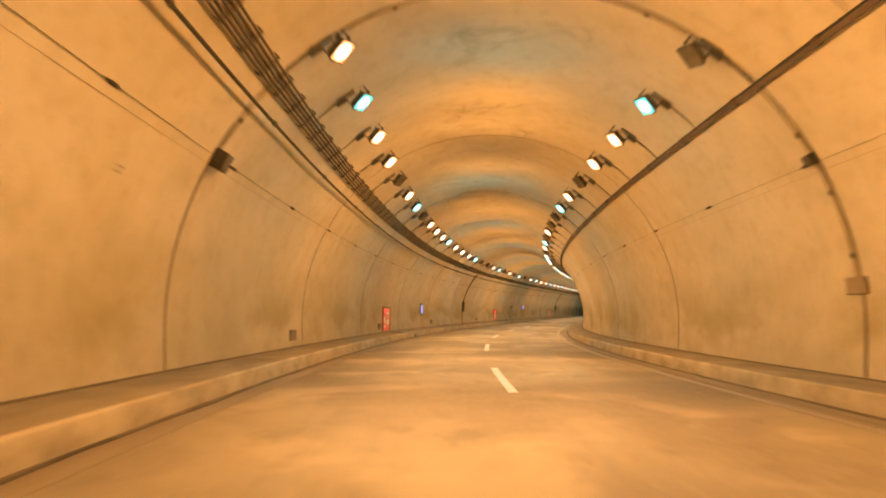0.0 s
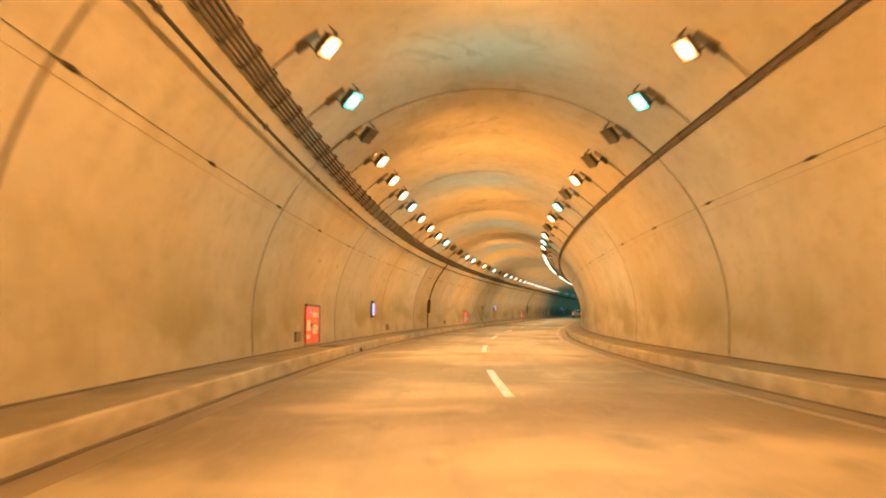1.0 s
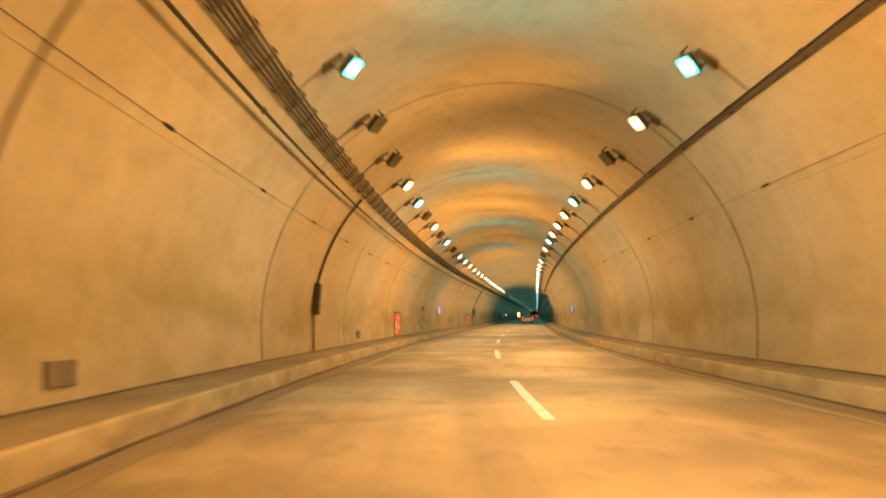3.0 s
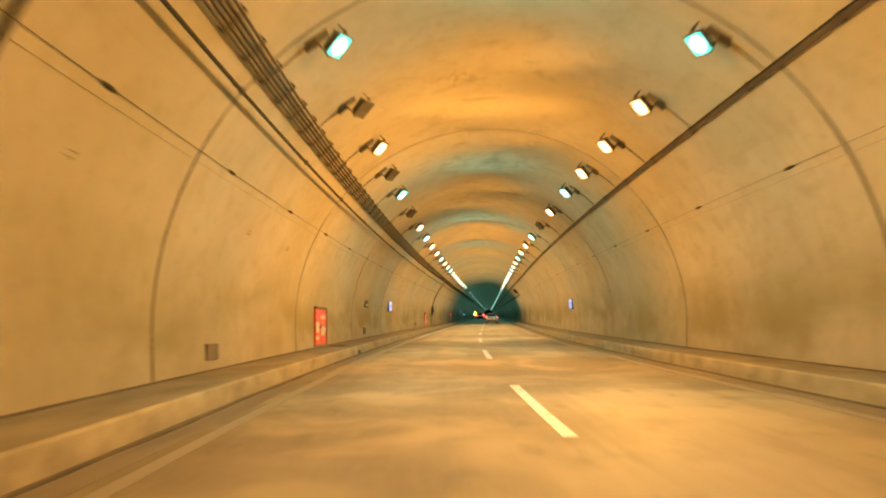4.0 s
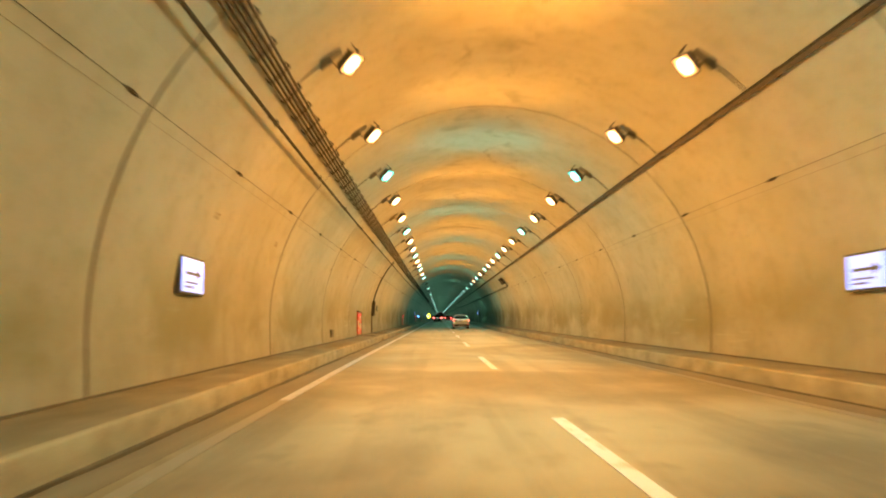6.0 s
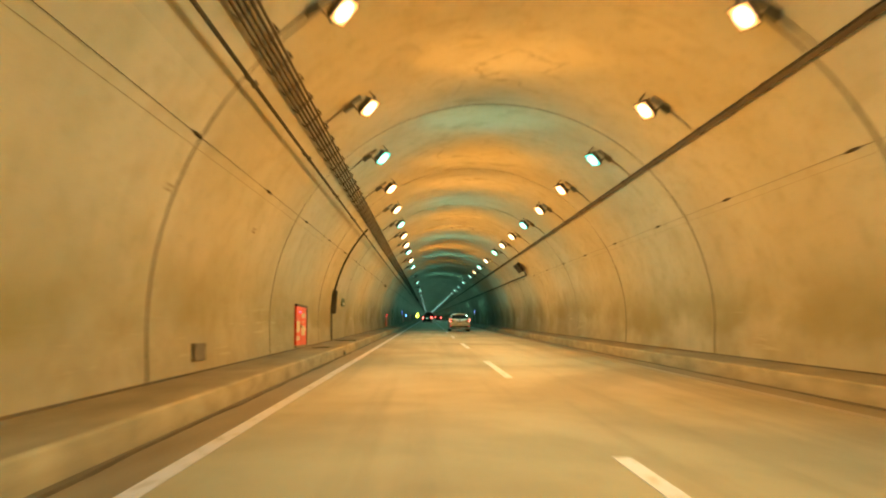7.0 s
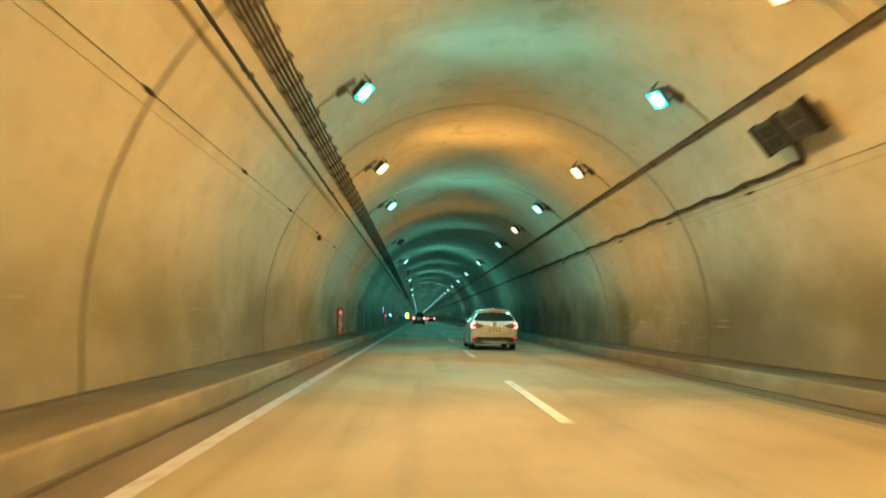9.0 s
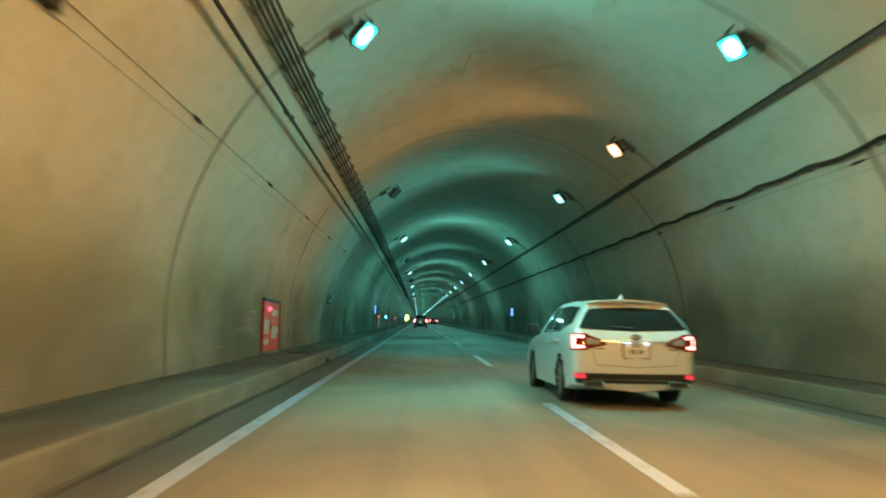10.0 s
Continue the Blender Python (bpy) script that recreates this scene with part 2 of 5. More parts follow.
def glowing(name, colour, strength):
    m, n, l, b = nodes_of(name)
    b.inputs["Base Color"].default_value = (*colour, 1)
    b.inputs["Emission Color"].default_value, b.inputs["Emission Strength"].default_value = (*colour, 1), strength
    b.inputs["Roughness"].default_value = 0.3
    return m


def lamp_glass(name, core, rim, hot, dull):
    """A floodlight's glass: white-hot over the burner, dimmer towards its rim, where the glare's coloured fringe is
    painted in.
    """
    m, n, l, b = nodes_of(name)
    mp, far = n.new("ShaderNodeMapping"), n.new("ShaderNodeVectorMath")
    mp.inputs["Scale"].default_value = (1 / 0.144, 1 / 0.177, 0.0)
    l.new(n.new("ShaderNodeTexCoord").outputs["Object"], mp.inputs["Vector"])
    far.operation = "LENGTH"
    l.new(mp.outputs["Vector"], far.inputs[0])
    r = far.outputs["Value"]
    l.new(blended(n, l, ramped(n, l, r, 0.60, 1.08), core, rim), b.inputs["Emission Color"])
    l.new(ramped(n, l, r, 0.55, 1.15, hot, dull), b.inputs["Emission Strength"])
    b.inputs["Base Color"].default_value = (*rim, 1)
    b.inputs["Roughness"].default_value = 0.3
    return m


def worn_paint(name, colour, ground, worn):
    m, n, l, b = nodes_of(name)
    uv = n.new("ShaderNodeTexCoord").outputs["UV"]
    a, g = noise_at(n, l, uv, 6.0, 6.0, stretch=(0.5, 1, 1)), noise_at(n, l, uv, 45.0, 3.0)
    f = math_of(n, l, "ADD", math_of(n, l, "MULTIPLY", a, 0.7), math_of(n, l, "MULTIPLY", g, 0.3))
    l.new(blended(n, l, ramped(n, l, f, worn, worn + 0.16), ground, colour), b.inputs["Base Color"])
    b.inputs["Roughness"].default_value = 0.55
    return m


def soiled(m, dirt, most):
    """The same surface with brown grime that thickens deep in the tunnel."""
    n, l = m.node_tree.nodes, m.node_tree.links
    b = n["Principled BSDF"]
    uv = n.new("ShaderNodeTexCoord").outputs["UV"]
    split = n.new("ShaderNodeSeparateXYZ")
    l.new(uv, split.inputs[0])
    grime = noise_at(n, l, uv, 0.7, 6.0, place=(14, 33, 0), stretch=(0.35, 1.2, 1), distort=0.3)
    f = math_of(n, l, "MULTIPLY", ramped(n, l, split.outputs[0], 135.0, 195.0, 0.1, most), ramped(n, l, grime, 0.3, 0.6, 0.3, 1.0))
    l.new(blended(n, l, f, b.inputs["Base Color"].links[0].from_socket, dirt), b.inputs["Base Color"])
    return m


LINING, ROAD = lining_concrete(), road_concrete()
KERB = soiled(surface("kerb_concrete", (0.165, 0.147, 0.108), (0.335, 0.307, 0.245), 0.9, scale=(1.1, 2.6, 1), grain=40, bump=0.3), (0.10, 0.086, 0.058), 0.68)
WALKWAY = soiled(surface("walkway_concrete", (0.115, 0.10, 0.072), (0.225, 0.203, 0.158), 0.8, scale=(0.6, 1.5, 1), grain=45, bump=0.3), (0.05, 0.042, 0.028), 0.75)
GUTTER = soiled(surface("gutter_concrete", (0.08, 0.068, 0.052), (0.15, 0.132, 0.104), 0.7, scale=(0.35, 3, 1), grain=40, bump=0.3), (0.06, 0.047, 0.036), 0.6)
BACKING = surface("joint_backing", (0.04, 0.035, 0.024), (0.10, 0.09, 0.064), 0.9, scale=(1, 1, 1))
# the blue in this white paint stands in for headlights whitening it
PAINT = worn_paint("road_paint", (0.33, 0.355, 0.50), (0.19, 0.178, 0.17), 0.34)
OLD_PAINT = worn_paint("old_road_paint", (0.26, 0.25, 0.225), (0.15, 0.142, 0.125), 0.60)
CABLE = surface("cable_sheath", (0.014, 0.011, 0.009), (0.035, 0.028, 0.022), 0.9, coords="Object", grain=20, bump=0.1)
DUSTY = surface("dusty_cable_sheath", (0.05, 0.04, 0.032), (0.11, 0.092, 0.075), 0.95, coords="Object", grain=20, bump=0.1)
STEEL = surface("dull_galvanised_steel", (0.10, 0.095, 0.085), (0.22, 0.21, 0.19), 0.5, 0.7, coords="Object", grain=25, bump=0.1)
DARK = surface("sooty_dark_metal", (0.03, 0.028, 0.024), (0.085, 0.078, 0.066), 0.6, 0.3, coords="Object", grain=20, bump=0.12)
HOUSING = surface("lamp_housing", (0.075, 0.068, 0.056), (0.15, 0.138, 0.115), 0.5, 0.5, coords="Object", grain=18, bump=0.1)
TRAY = surface("sooty_duct_paint", (0.055, 0.040, 0.030), (0.11, 0.086, 0.066), 0.85, coords="Object", grain=14, bump=0.1)
SEAM = surface("black_seam_filler", (0.035, 0.029, 0.022), (0.11, 0.094, 0.074), 0.9, scale=(0.8, 3, 1), grain=20, bump=0.3)
GREY_BOX = surface("grey_box_paint", (0.065, 0.055, 0.043), (0.13, 0.113, 0.09), 0.6, 0.0, coords="Object", grain=18, bump=0.1)
LIT_SODIUM, DIM_SODIUM = lamp_glass("lit_sodium_lens", (1.0, 0.80, 0.56), (1.0, 0.52, 0.17), 4.5, 1.0), lamp_glass("dim_sodium_lens", (1.0, 0.70, 0.42), (1.0, 0.36, 0.10), 2.6, 0.8)
LIT_MERCURY, FAR_MERCURY = lamp_glass("lit_mercury_lens", (0.74, 1.0, 0.94), (0.12, 1.0, 0.88), 2.8, 0.9), lamp_glass("weak_mercury_lens", (0.70, 1.0, 0.94), (0.30, 1.0, 0.86), 1.1, 0.6)
UNLIT = surface("unlit_lens_glass", (0.09, 0.085, 0.075), (0.17, 0.16, 0.145), 0.25, coords="Object", grain=6, bump=0.0)


# ---- mesh helpers ----
def empty_at(name, m):
    ob = new(name)
    ob.matrix_world = m
    ob.empty_display_size = 0.2
    return ob


def mesh_of(name, bm, materials):
    me = bpy.data.meshes.new(name)
    bm.to_mesh(me)
    bm.free()
    for m in materials if isinstance(materials, (list, tuple)) else [materials]:
        me.materials.append(m)
    return me


def part(name, bm, material, parent=None, label="", smooth=False):
    me = mesh_of(name, bm, material) if isinstance(bm, bmesh.types.BMesh) else bm
    if smooth:
        me.polygons.foreach_set("use_smooth", [True] * len(me.polygons))
        me.set_sharp_from_angle(angle=radians(38))
    ob = new(name, me)
    ob.parent = parent
    if label:
        ob["label"] = label
    return ob


def box(bm, x0, x1, y0, y1, z0, z1, bevel=0.0, m=None, mat=0):
    """A box added to bm, with bevelled edges, moved by m."""
    got = bmesh.ops.create_cube(bm, size=1.0)["verts"]
    for v in got:
        v.co = Vector(((x0 + x1) / 2 + v.co.x * (x1 - x0), (y0 + y1) / 2 + v.co.y * (y1 - y0), (z0 + z1) / 2 + v.co.z * (z1 - z0)))
    faces = {f for v in got for f in v.link_faces}
    if bevel:
        edges = list({e for v in got for e in v.link_edges})
        made = bmesh.ops.bevel(bm, geom=edges, offset=bevel, segments=2, affect="EDGES", profile=0.6)
        faces |= set(made["faces"])
    faces = [f for f in faces if f.is_valid]
    verts = list({v for f in faces for v in f.verts})
    if m is not None:
        bmesh.ops.transform(bm, matrix=m, verts=verts)
    for f in faces:
        f.material_index = mat
    return verts


def tube(bm, a, b, r, sides=8, caps=True):
    a, b = Vector(a), Vector(b)
    q = (b - a).to_track_quat("Z", "Y").to_matrix().to_4x4()
    return bmesh.ops.create_cone(bm, cap_ends=caps, segments=sides, radius1=r, radius2=r, depth=(b - a).length, matrix=Matrix.Translation((a + b) / 2) @ q)["verts"]


def bent_tube(bm, points, r, sides=8):
    """A tube through points, with its ends closed."""
    pts = [Vector(p) for p in points]
    rings = []
    side = None
    for i, p in enumerate(pts):
        way = (pts[min(i + 1, len(pts) - 1)] - pts[max(i - 1, 0)]).normalized()
        if side is None:
            side = way.orthogonal().normalized()
        side = (side - way * side.dot(way)).normalized()
        up = way.cross(side)
        rings.append([bm.verts.new(p + (side * math.cos(k * math.tau / sides) + up * math.sin(k * math.tau / sides)) * r) for k in range(sides)])
    for a, b in zip(rings, rings[1:]):
        for k in range(sides):
            bm.faces.new((a[k], a[(k + 1) % sides], b[(k + 1) % sides], b[k]))
    bm.faces.new(rings[0][::-1])
    bm.faces.new(rings[-1])


def swept(name, profile, stations, material, parent=None, closed=True, smooth=True, shift=None, label="", lining=False):
    """A section of (d, z) pulled along the tunnel's line, with metres along it and round it as UV."""
    n = len(profile)
    girth = [0.0]
    for i in range(n):
        a, b = profile[i], profile[(i + 1) % n]
        girth.append(girth[-1] + math.hypot(b[0] - a[0], b[1] - a[1]))
    if lining:
        girth = [round_of(*p) for p in profile] + [round_of(*profile[0])]
    verts, faces, uvs = [], [], []
    for s in stations:
        for d, z in profile if shift is None else shift(s, profile):
            verts.append(at(s, d, z))
    loops = n if closed else n - 1
    for i in range(len(stations) - 1):
        for k in range(loops):
            j = (k + 1) % n
            faces.append((i * n + k, i * n + j, (i + 1) * n + j, (i + 1) * n + k))
            s0, s1 = stations[i], stations[i + 1]
            uvs += [(s0, girth[k]), (s0, girth[k + 1]), (s1, girth[k + 1]), (s1, girth[k])]
    if closed:
        for ring, s in ((range(n - 1, -1, -1), stations[0]), (range(n), stations[-1])):
            base = 0 if s == stations[0] else (len(stations) - 1) * n
            faces.append(tuple(base + k for k in ring))
            uvs += [profile[k] for k in ring]
    me = bpy.data.meshes.new(name)
    me.from_pydata(verts, [], faces)
    layer = me.uv_layers.new(name="UVMap")
    layer.data.foreach_set("uv", [c for p in uvs for c in p])
    me.materials.append(material)
    return part(name, me, material, parent, label, smooth)


def round_of(d, z):
    """Metres round the lining, from the right springing over the crown to the left one."""
    if z >= CENTRE:
        return RADIUS * math.atan2(z - CENTRE, d)
    return z - CENTRE if d > 0 else math.pi * RADIUS + CENTRE - z


def steps(s0, s1, step, extra=()):
    n = max(1, round((s1 - s0) / step))
    got = sorted({round(s0 + (s1 - s0) * i / n, 4) for i in range(n + 1)} | {round(e, 4) for e in extra if s0 < e < s1})
    return got


def rod(d, z, r, sides=8):
    return [(d + r * math.cos(k * math.tau / sides), z + r * math.sin(k * math.tau / sides)) for k in range(sides)]


# ---- the tunnel ----
START, END = -28.0, 1000.0
RADIUS, CENTRE = 5.25, 1.05
WALK_Z, KERB_D, WALL_D = 0.28, 4.14, 5.22
SPLIT = math.asin((4.05 - CENTRE) / RADIUS)


def arc(r, a0, a1, n):
    return [(r * math.cos(a0 + (a1 - a0) * i / n), CENTRE + r * math.sin(a0 + (a1 - a0) * i / n)) for i in range(n + 1)]


JOINTS = [-21.0, -10.3, 0.4, 11.1, 21.8, 32.4, 43.1, 53.8, 64.4, 75.1, 85.7, 96.3, 106.9, 117.9, 128.4, 138.8, 147.8, 156.3, 164.95, 173.9, 182.5, 192.9, 203.4]
while JOINTS[-1] < END - 12:
    JOINTS.append(JOINTS[-1] + 10.5)

road = tagged(swept("road", [(-4.02, -0.35), (4.02, -0.35), (4.02, 0.0), (0.0, 0.012), (-4.02, 0.0)], steps(START, END, 2.0), ROAD, smooth=False), "pale worn concrete two-lane tunnel road with darker wheel tracks", "road", kind="structure")
for side, name in ((-1, "left"), (1, "right")):
    def worn(s, profile, side=side):
        e = 0.016 * math.sin(s * 0.9 + side) + 0.012 * math.sin(s * 2.3) + 0.008 * math.sin(s * 5.1)
        wide = 0.125 * min(max((s - 124.0) / 7.0, 0.0), 1.0)
        return [(d - side * (e if abs(d) > 4.0 else wide) if abs(d) < 4.12 else d, z) for d, z in profile]

    def chipped(s, profile, side=side):
        e = 0.006 * math.sin(s * 1.7 + side) + 0.005 * math.sin(s * 4.3)
        return [(d + side * e if z > 0.1 and abs(d) < KERB_D + 0.05 else d, z) for d, z in profile]

    tagged(swept("gutter_" + name, [(side * d, z) for d, z in ((3.72, -0.2), (3.72, 0.0045), (4.035, 0.004), (4.08, -0.04), (KERB_D + 0.004, -0.045), (KERB_D + 0.004, -0.2))][::side], steps(START, END, 1.0), GUTTER, smooth=False, shift=worn), "dark dirty concrete gutter strip along the kerb", "gutter", kind="structure")
    w = side * (KERB_D + 0.07)
    lip = [(0.0, -0.2), (0.0, 0.02), (0.008, WALK_Z - 0.035), (0.015, WALK_Z - 0.016), (0.030, WALK_Z - 0.005), (0.07, WALK_Z - 0.002), (0.07, -0.2)]
    tagged(swept("kerb_" + name, [(side * (KERB_D + d), z) for d, z in lip][::side], steps(START, END, 1.0), KERB, shift=chipped), "worn concrete kerb face of the raised tunnel walkway", "kerb", kind="structure")
    tagged(swept("joint_" + name, [(side * d, z) for d, z in ((4.10, -0.03), (4.10, 0.0055), (4.12, 0.009), (KERB_D + 0.002, 0.013), (KERB_D + 0.002, -0.03))][::side], steps(START, END, 1.0), SEAM, smooth=False, shift=worn), "black tar joint between gutter and kerb", "joint", kind="structure")
    e = side * (WALL_D - 0.045)
    tagged(swept("pavement_" + name, [(w, -0.2), (w, WALK_Z - 0.002), (e, WALK_Z + 0.004), (e, -0.2)][::side], steps(START, END, 2.0), WALKWAY, smooth=False), "narrow dusty concrete maintenance walkway beside the tunnel wall", "walkway", kind="structure")
    tagged(swept("seam_" + name, [(side * d, z) for d, z in ((WALL_D - 0.044, 0.1), (WALL_D - 0.044, WALK_Z + 0.012), (WALL_D - 0.02, WALK_Z + 0.024), (WALL_D + 0.02, WALK_Z + 0.032), (WALL_D + 0.02, 0.1))][::side], steps(START, END, 2.0), SEAM, smooth=False), "black tar-filled seam at the foot of the wall", "seam", kind="structure")
    wall = tagged(swept("wall_" + name, [(side * d, z) for d, z in [(5.222, -0.2), (5.252, 0.75)] + arc(5.262, 0.0, SPLIT, 8) + arc(5.7, SPLIT, 0.0, 8) + [(5.7, -0.2)]][::side], steps(START, END, 2.5), BACKING), "curved cast concrete tunnel side wall, stained and sooty", "wall", kind="structure")
    inner = [(5.21, 0.1), (5.24, 0.75)] + arc(RADIUS, 0.0, SPLIT, 10)
    prof = [(side * d, z) for d, z in inner + arc(5.258, SPLIT, 0.0, 10) + [(5.248, 0.75), (5.218, 0.1)]][::side]
    for a, b in zip([START] + JOINTS, JOINTS + [END]):
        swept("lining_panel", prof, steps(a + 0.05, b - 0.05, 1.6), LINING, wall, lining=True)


def grooved(s, profile):
    deep = 0.02 if min(abs(s - j) for j in JOINTS) < 0.035 else 0.0
    return [(d * (1 + deep / RADIUS) if k < 25 else d, CENTRE + (z - CENTRE) * (1 + deep / RADIUS) if k < 25 else z) for k, (d, z) in enumerate(profile)]


crown = arc(RADIUS, math.pi - SPLIT, SPLIT, 24) + arc(5.7, SPLIT, math.pi - SPLIT, 24)
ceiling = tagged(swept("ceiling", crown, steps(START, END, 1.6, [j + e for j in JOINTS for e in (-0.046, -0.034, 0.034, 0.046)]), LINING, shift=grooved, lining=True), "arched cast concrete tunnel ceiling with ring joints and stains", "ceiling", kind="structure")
fill = arc(5.261, math.pi - SPLIT, SPLIT, 24) + arc(5.275, SPLIT, math.pi - SPLIT, 24)
for j in JOINTS:
    if j < 330:
        swept("joint_filler", fill, [j - 0.033, j, j + 0.033], BACKING, ceiling, label="dark sooty filler in the ring joint")
for s, name in ((START - 0.15, "wall_back"), (END + 0.15, "wall_far")):
    ring = [(-5.7, -0.3)] + arc(5.7, math.pi, 0.0, 24) + [(5.7, -0.3)]
    tagged(swept(name, ring, [s - 0.14, s + 0.14], KERB, smooth=False), "plain dark wall closing the tunnel far away", "wall", kind="structure")

# road markings, painted on the road
DASH_START, DASH_STEP, DASH_LONG = DASHES
n = -2
while DASH_START + n * DASH_STEP < END - 20:
    s = DASH_START + n * DASH_STEP
    swept("lane_dash", [(-0.075, 0.012), (-0.075, 0.017), (0.075, 0.017), (0.075, 0.012)], steps(s, s + DASH_LONG, 2.0), PAINT, road, smooth=False)
    n += 1
swept("edge_line", [(-3.58, 0.001), (-3.58, 0.007), (-3.42, 0.007), (-3.42, 0.001)], steps(131.0, END, 2.0), PAINT, road, smooth=False, label="white painted edge line, fresh and clear")
swept("edge_line", [(-3.58, 0.001), (-3.58, 0.006), (-3.42, 0.006), (-3.42, 0.001)], steps(88.0, 131.0, 2.0), OLD_PAINT, road, smooth=False, label="worn faded white edge line")
swept("edge_line", [(3.42, 0.001), (3.42, 0.006), (3.58, 0.006), (3.58, 0.001)], steps(START, END, 2.0), OLD_PAINT, road, smooth=False, label="worn faded white edge line")


# ---- lamps under the arch ----
LAMP_D, LAMP_Z = {-1: 2.68, 1: 2.71}, {-1: 5.23, 1: 5.20}


def tunnel_lamp(side, s, label, lens_material, colour, watts):
    """A floodlight on a yoke under the arch; its lens looks down, inwards and against the traffic. side: -1 left, 1 right."""
    base_d, base_z = side * 3.02, CENTRE + math.sqrt(RADIUS**2 - 3.02**2)
    lamp = empty_at("tunnel_lamp", post(s, base_d, base_z))
    tagged(lamp, label, "tunnel lamp", "tunnel lamps")
    off = Vector((side * LAMP_D[side] - base_d, 0, LAMP_Z[side] - base_z))
    way = Vector((-side * 0.56, -0.32, -0.72)).normalized()
    up = Vector((0.0, 0.0, 1.0))
    x = up.cross(way).normalized()
    y = way.cross(x)
    turn = Matrix((x, y, way)).transposed().to_4x4()
    m = Matrix.Translation(off) @ turn
    bm = bmesh.new()
    got = box(bm, -0.155, 0.155, -0.19, 0.19, -0.13, 0.0, 0.02)
    for v in got:
        if v.co.z < -0.07:
            v.co.x *= 0.8
            v.co.y *= 0.8
    bmesh.ops.transform(bm, matrix=m, verts=got)
    for k in range(5):
        box(bm, -0.115, 0.115, -0.14 + k * 0.066, -0.125 + k * 0.066, -0.165, -0.12, 0.0, m)
    part("housing", bm, HOUSING, lamp)
    bm = bmesh.new()
    for a, b, c, d in ((-0.159, 0.159, 0.178, 0.195), (-0.159, 0.159, -0.195, -0.178), (-0.159, -0.145, -0.178, 0.178), (0.145, 0.159, -0.178, 0.178)):
        box(bm, a, b, c, d, -0.012, 0.02, 0.004, m)
    part("front_frame", bm, HOUSING, lamp)
    bm = bmesh.new()
    box(bm, -0.144, 0.144, -0.177, 0.177, -0.004, 0.016)
    part("lens", bm, lens_material, lamp).matrix_local = m
    if colour:
        data = bpy.data.lights.new("lamp_light", "SPOT")
        data.shadow_soft_size, data.spot_size, data.spot_blend = 0.06, radians(176), 0.8
        data.color, data.energy = colour, watts
        shine = new("lamp_light", data)
        shine.parent = lamp
        shine.matrix_local = Matrix.Translation(m @ Vector((0, 0, 0.09))) @ Vector((-side * 0.70, -0.22, -0.60)).to_track_quat("-Z", "Y").to_matrix().to_4x4()
    bm = bmesh.new()
    for e in (-1, 1):
        box(bm, -0.02, 0.02, e * 0.216 - 0.008, e * 0.216 + 0.008, -0.36, -0.02, 0.003, m)
        tube(bm, m @ Vector((0, e * 0.19, -0.07)), m @ Vector((0, e * 0.243, -0.07)), 0.025)
    box(bm, -0.02, 0.02, -0.224, 0.224, -0.372, -0.356, 0.003, m)
    part("yoke", bm, STEEL, lamp)
    tilt = math.atan2(base_z - CENTRE, base_d)
    flat = Matrix.Rotation(math.pi / 2 - tilt, 4, "Y")
    bm = bmesh.new()
    box(bm, -0.20, 0.20, -0.13, 0.13, -0.03, 0.02, 0.006, flat)
    tube(bm, (0, 0, -0.01), m @ Vector((0, 0, -0.37)), 0.02)
    box(bm, 0.02 if side > 0 else -0.24, 0.24 if side > 0 else -0.02, -0.05, 0.05, -0.10, -0.02, 0.012, flat)
    part("mount", bm, STEEL, lamp)
    bm = bmesh.new()
    bent_tube(bm, [(side * d - base_d, 0.0, CENTRE + math.sqrt(5.232**2 - d * d) - base_z) for d in np.linspace(3.1, 3.66, 8)], 0.010, 6)
    part("lamp_cable", bm, DUSTY, lamp)
    return lamp


def lamp_rows():
    """Every lamp as (station, side, kind): s, t and u sodium, f, m and n mercury, d dim, x out."""
    rows = []
    out = {(-1, 44.6), (-1, 53.9), (1, 32.5), (1, 44.6), (1, 53.9), (1, 56.9), (1, 62.9), (1, 73.6), (-1, 84.9), (-1, 88.7), (1, 88.7), (-1, 100.5), (-1, 107.9), (-1, 116.7), (1, 121.8)}
    whites = [-25.5, -10.25, 5.0, 20.3, 35.5, 50.8, 65.95, 81.1, 96.7, 111.65, 126.85, 142.45, 157.65, 172.8, 188.2, 203.65]
    between = [4] * 6 + [3, 3, 3] + [2] * 5 + [1]
    for i, w in enumerate(whites):
        for side in (-1, 1):
            rows.append((w, side, "n" if w < 120 else "m"))
        if i + 1 < len(whites):
            for k in range(between[i]):
                s = w + (whites[i + 1] - w) * (k + 1) / (between[i] + 1)
                for side in (-1, 1):
                    dead = any(e == side and abs(q - s) < 0.9 for e, q in out)
                    rows.append((s, side, "x" if dead else "s" if s < 113 else "t" if s < 141 else "u"))
    rows.append((211.0, 1, "d"))
    s, k = 218.8, 0
    while s < END - 20:
        rows.append((s, 1, "f"))
        rows.append((s, -1, "x" if k % 2 == 0 else "f"))
        s, k = s + 15.4, k + 1
    return rows


SODIUM_LABEL, MERCURY_LABEL = "lit orange sodium floodlight on a steel yoke under the arch", "lit cold white mercury floodlight on a steel yoke under the arch"
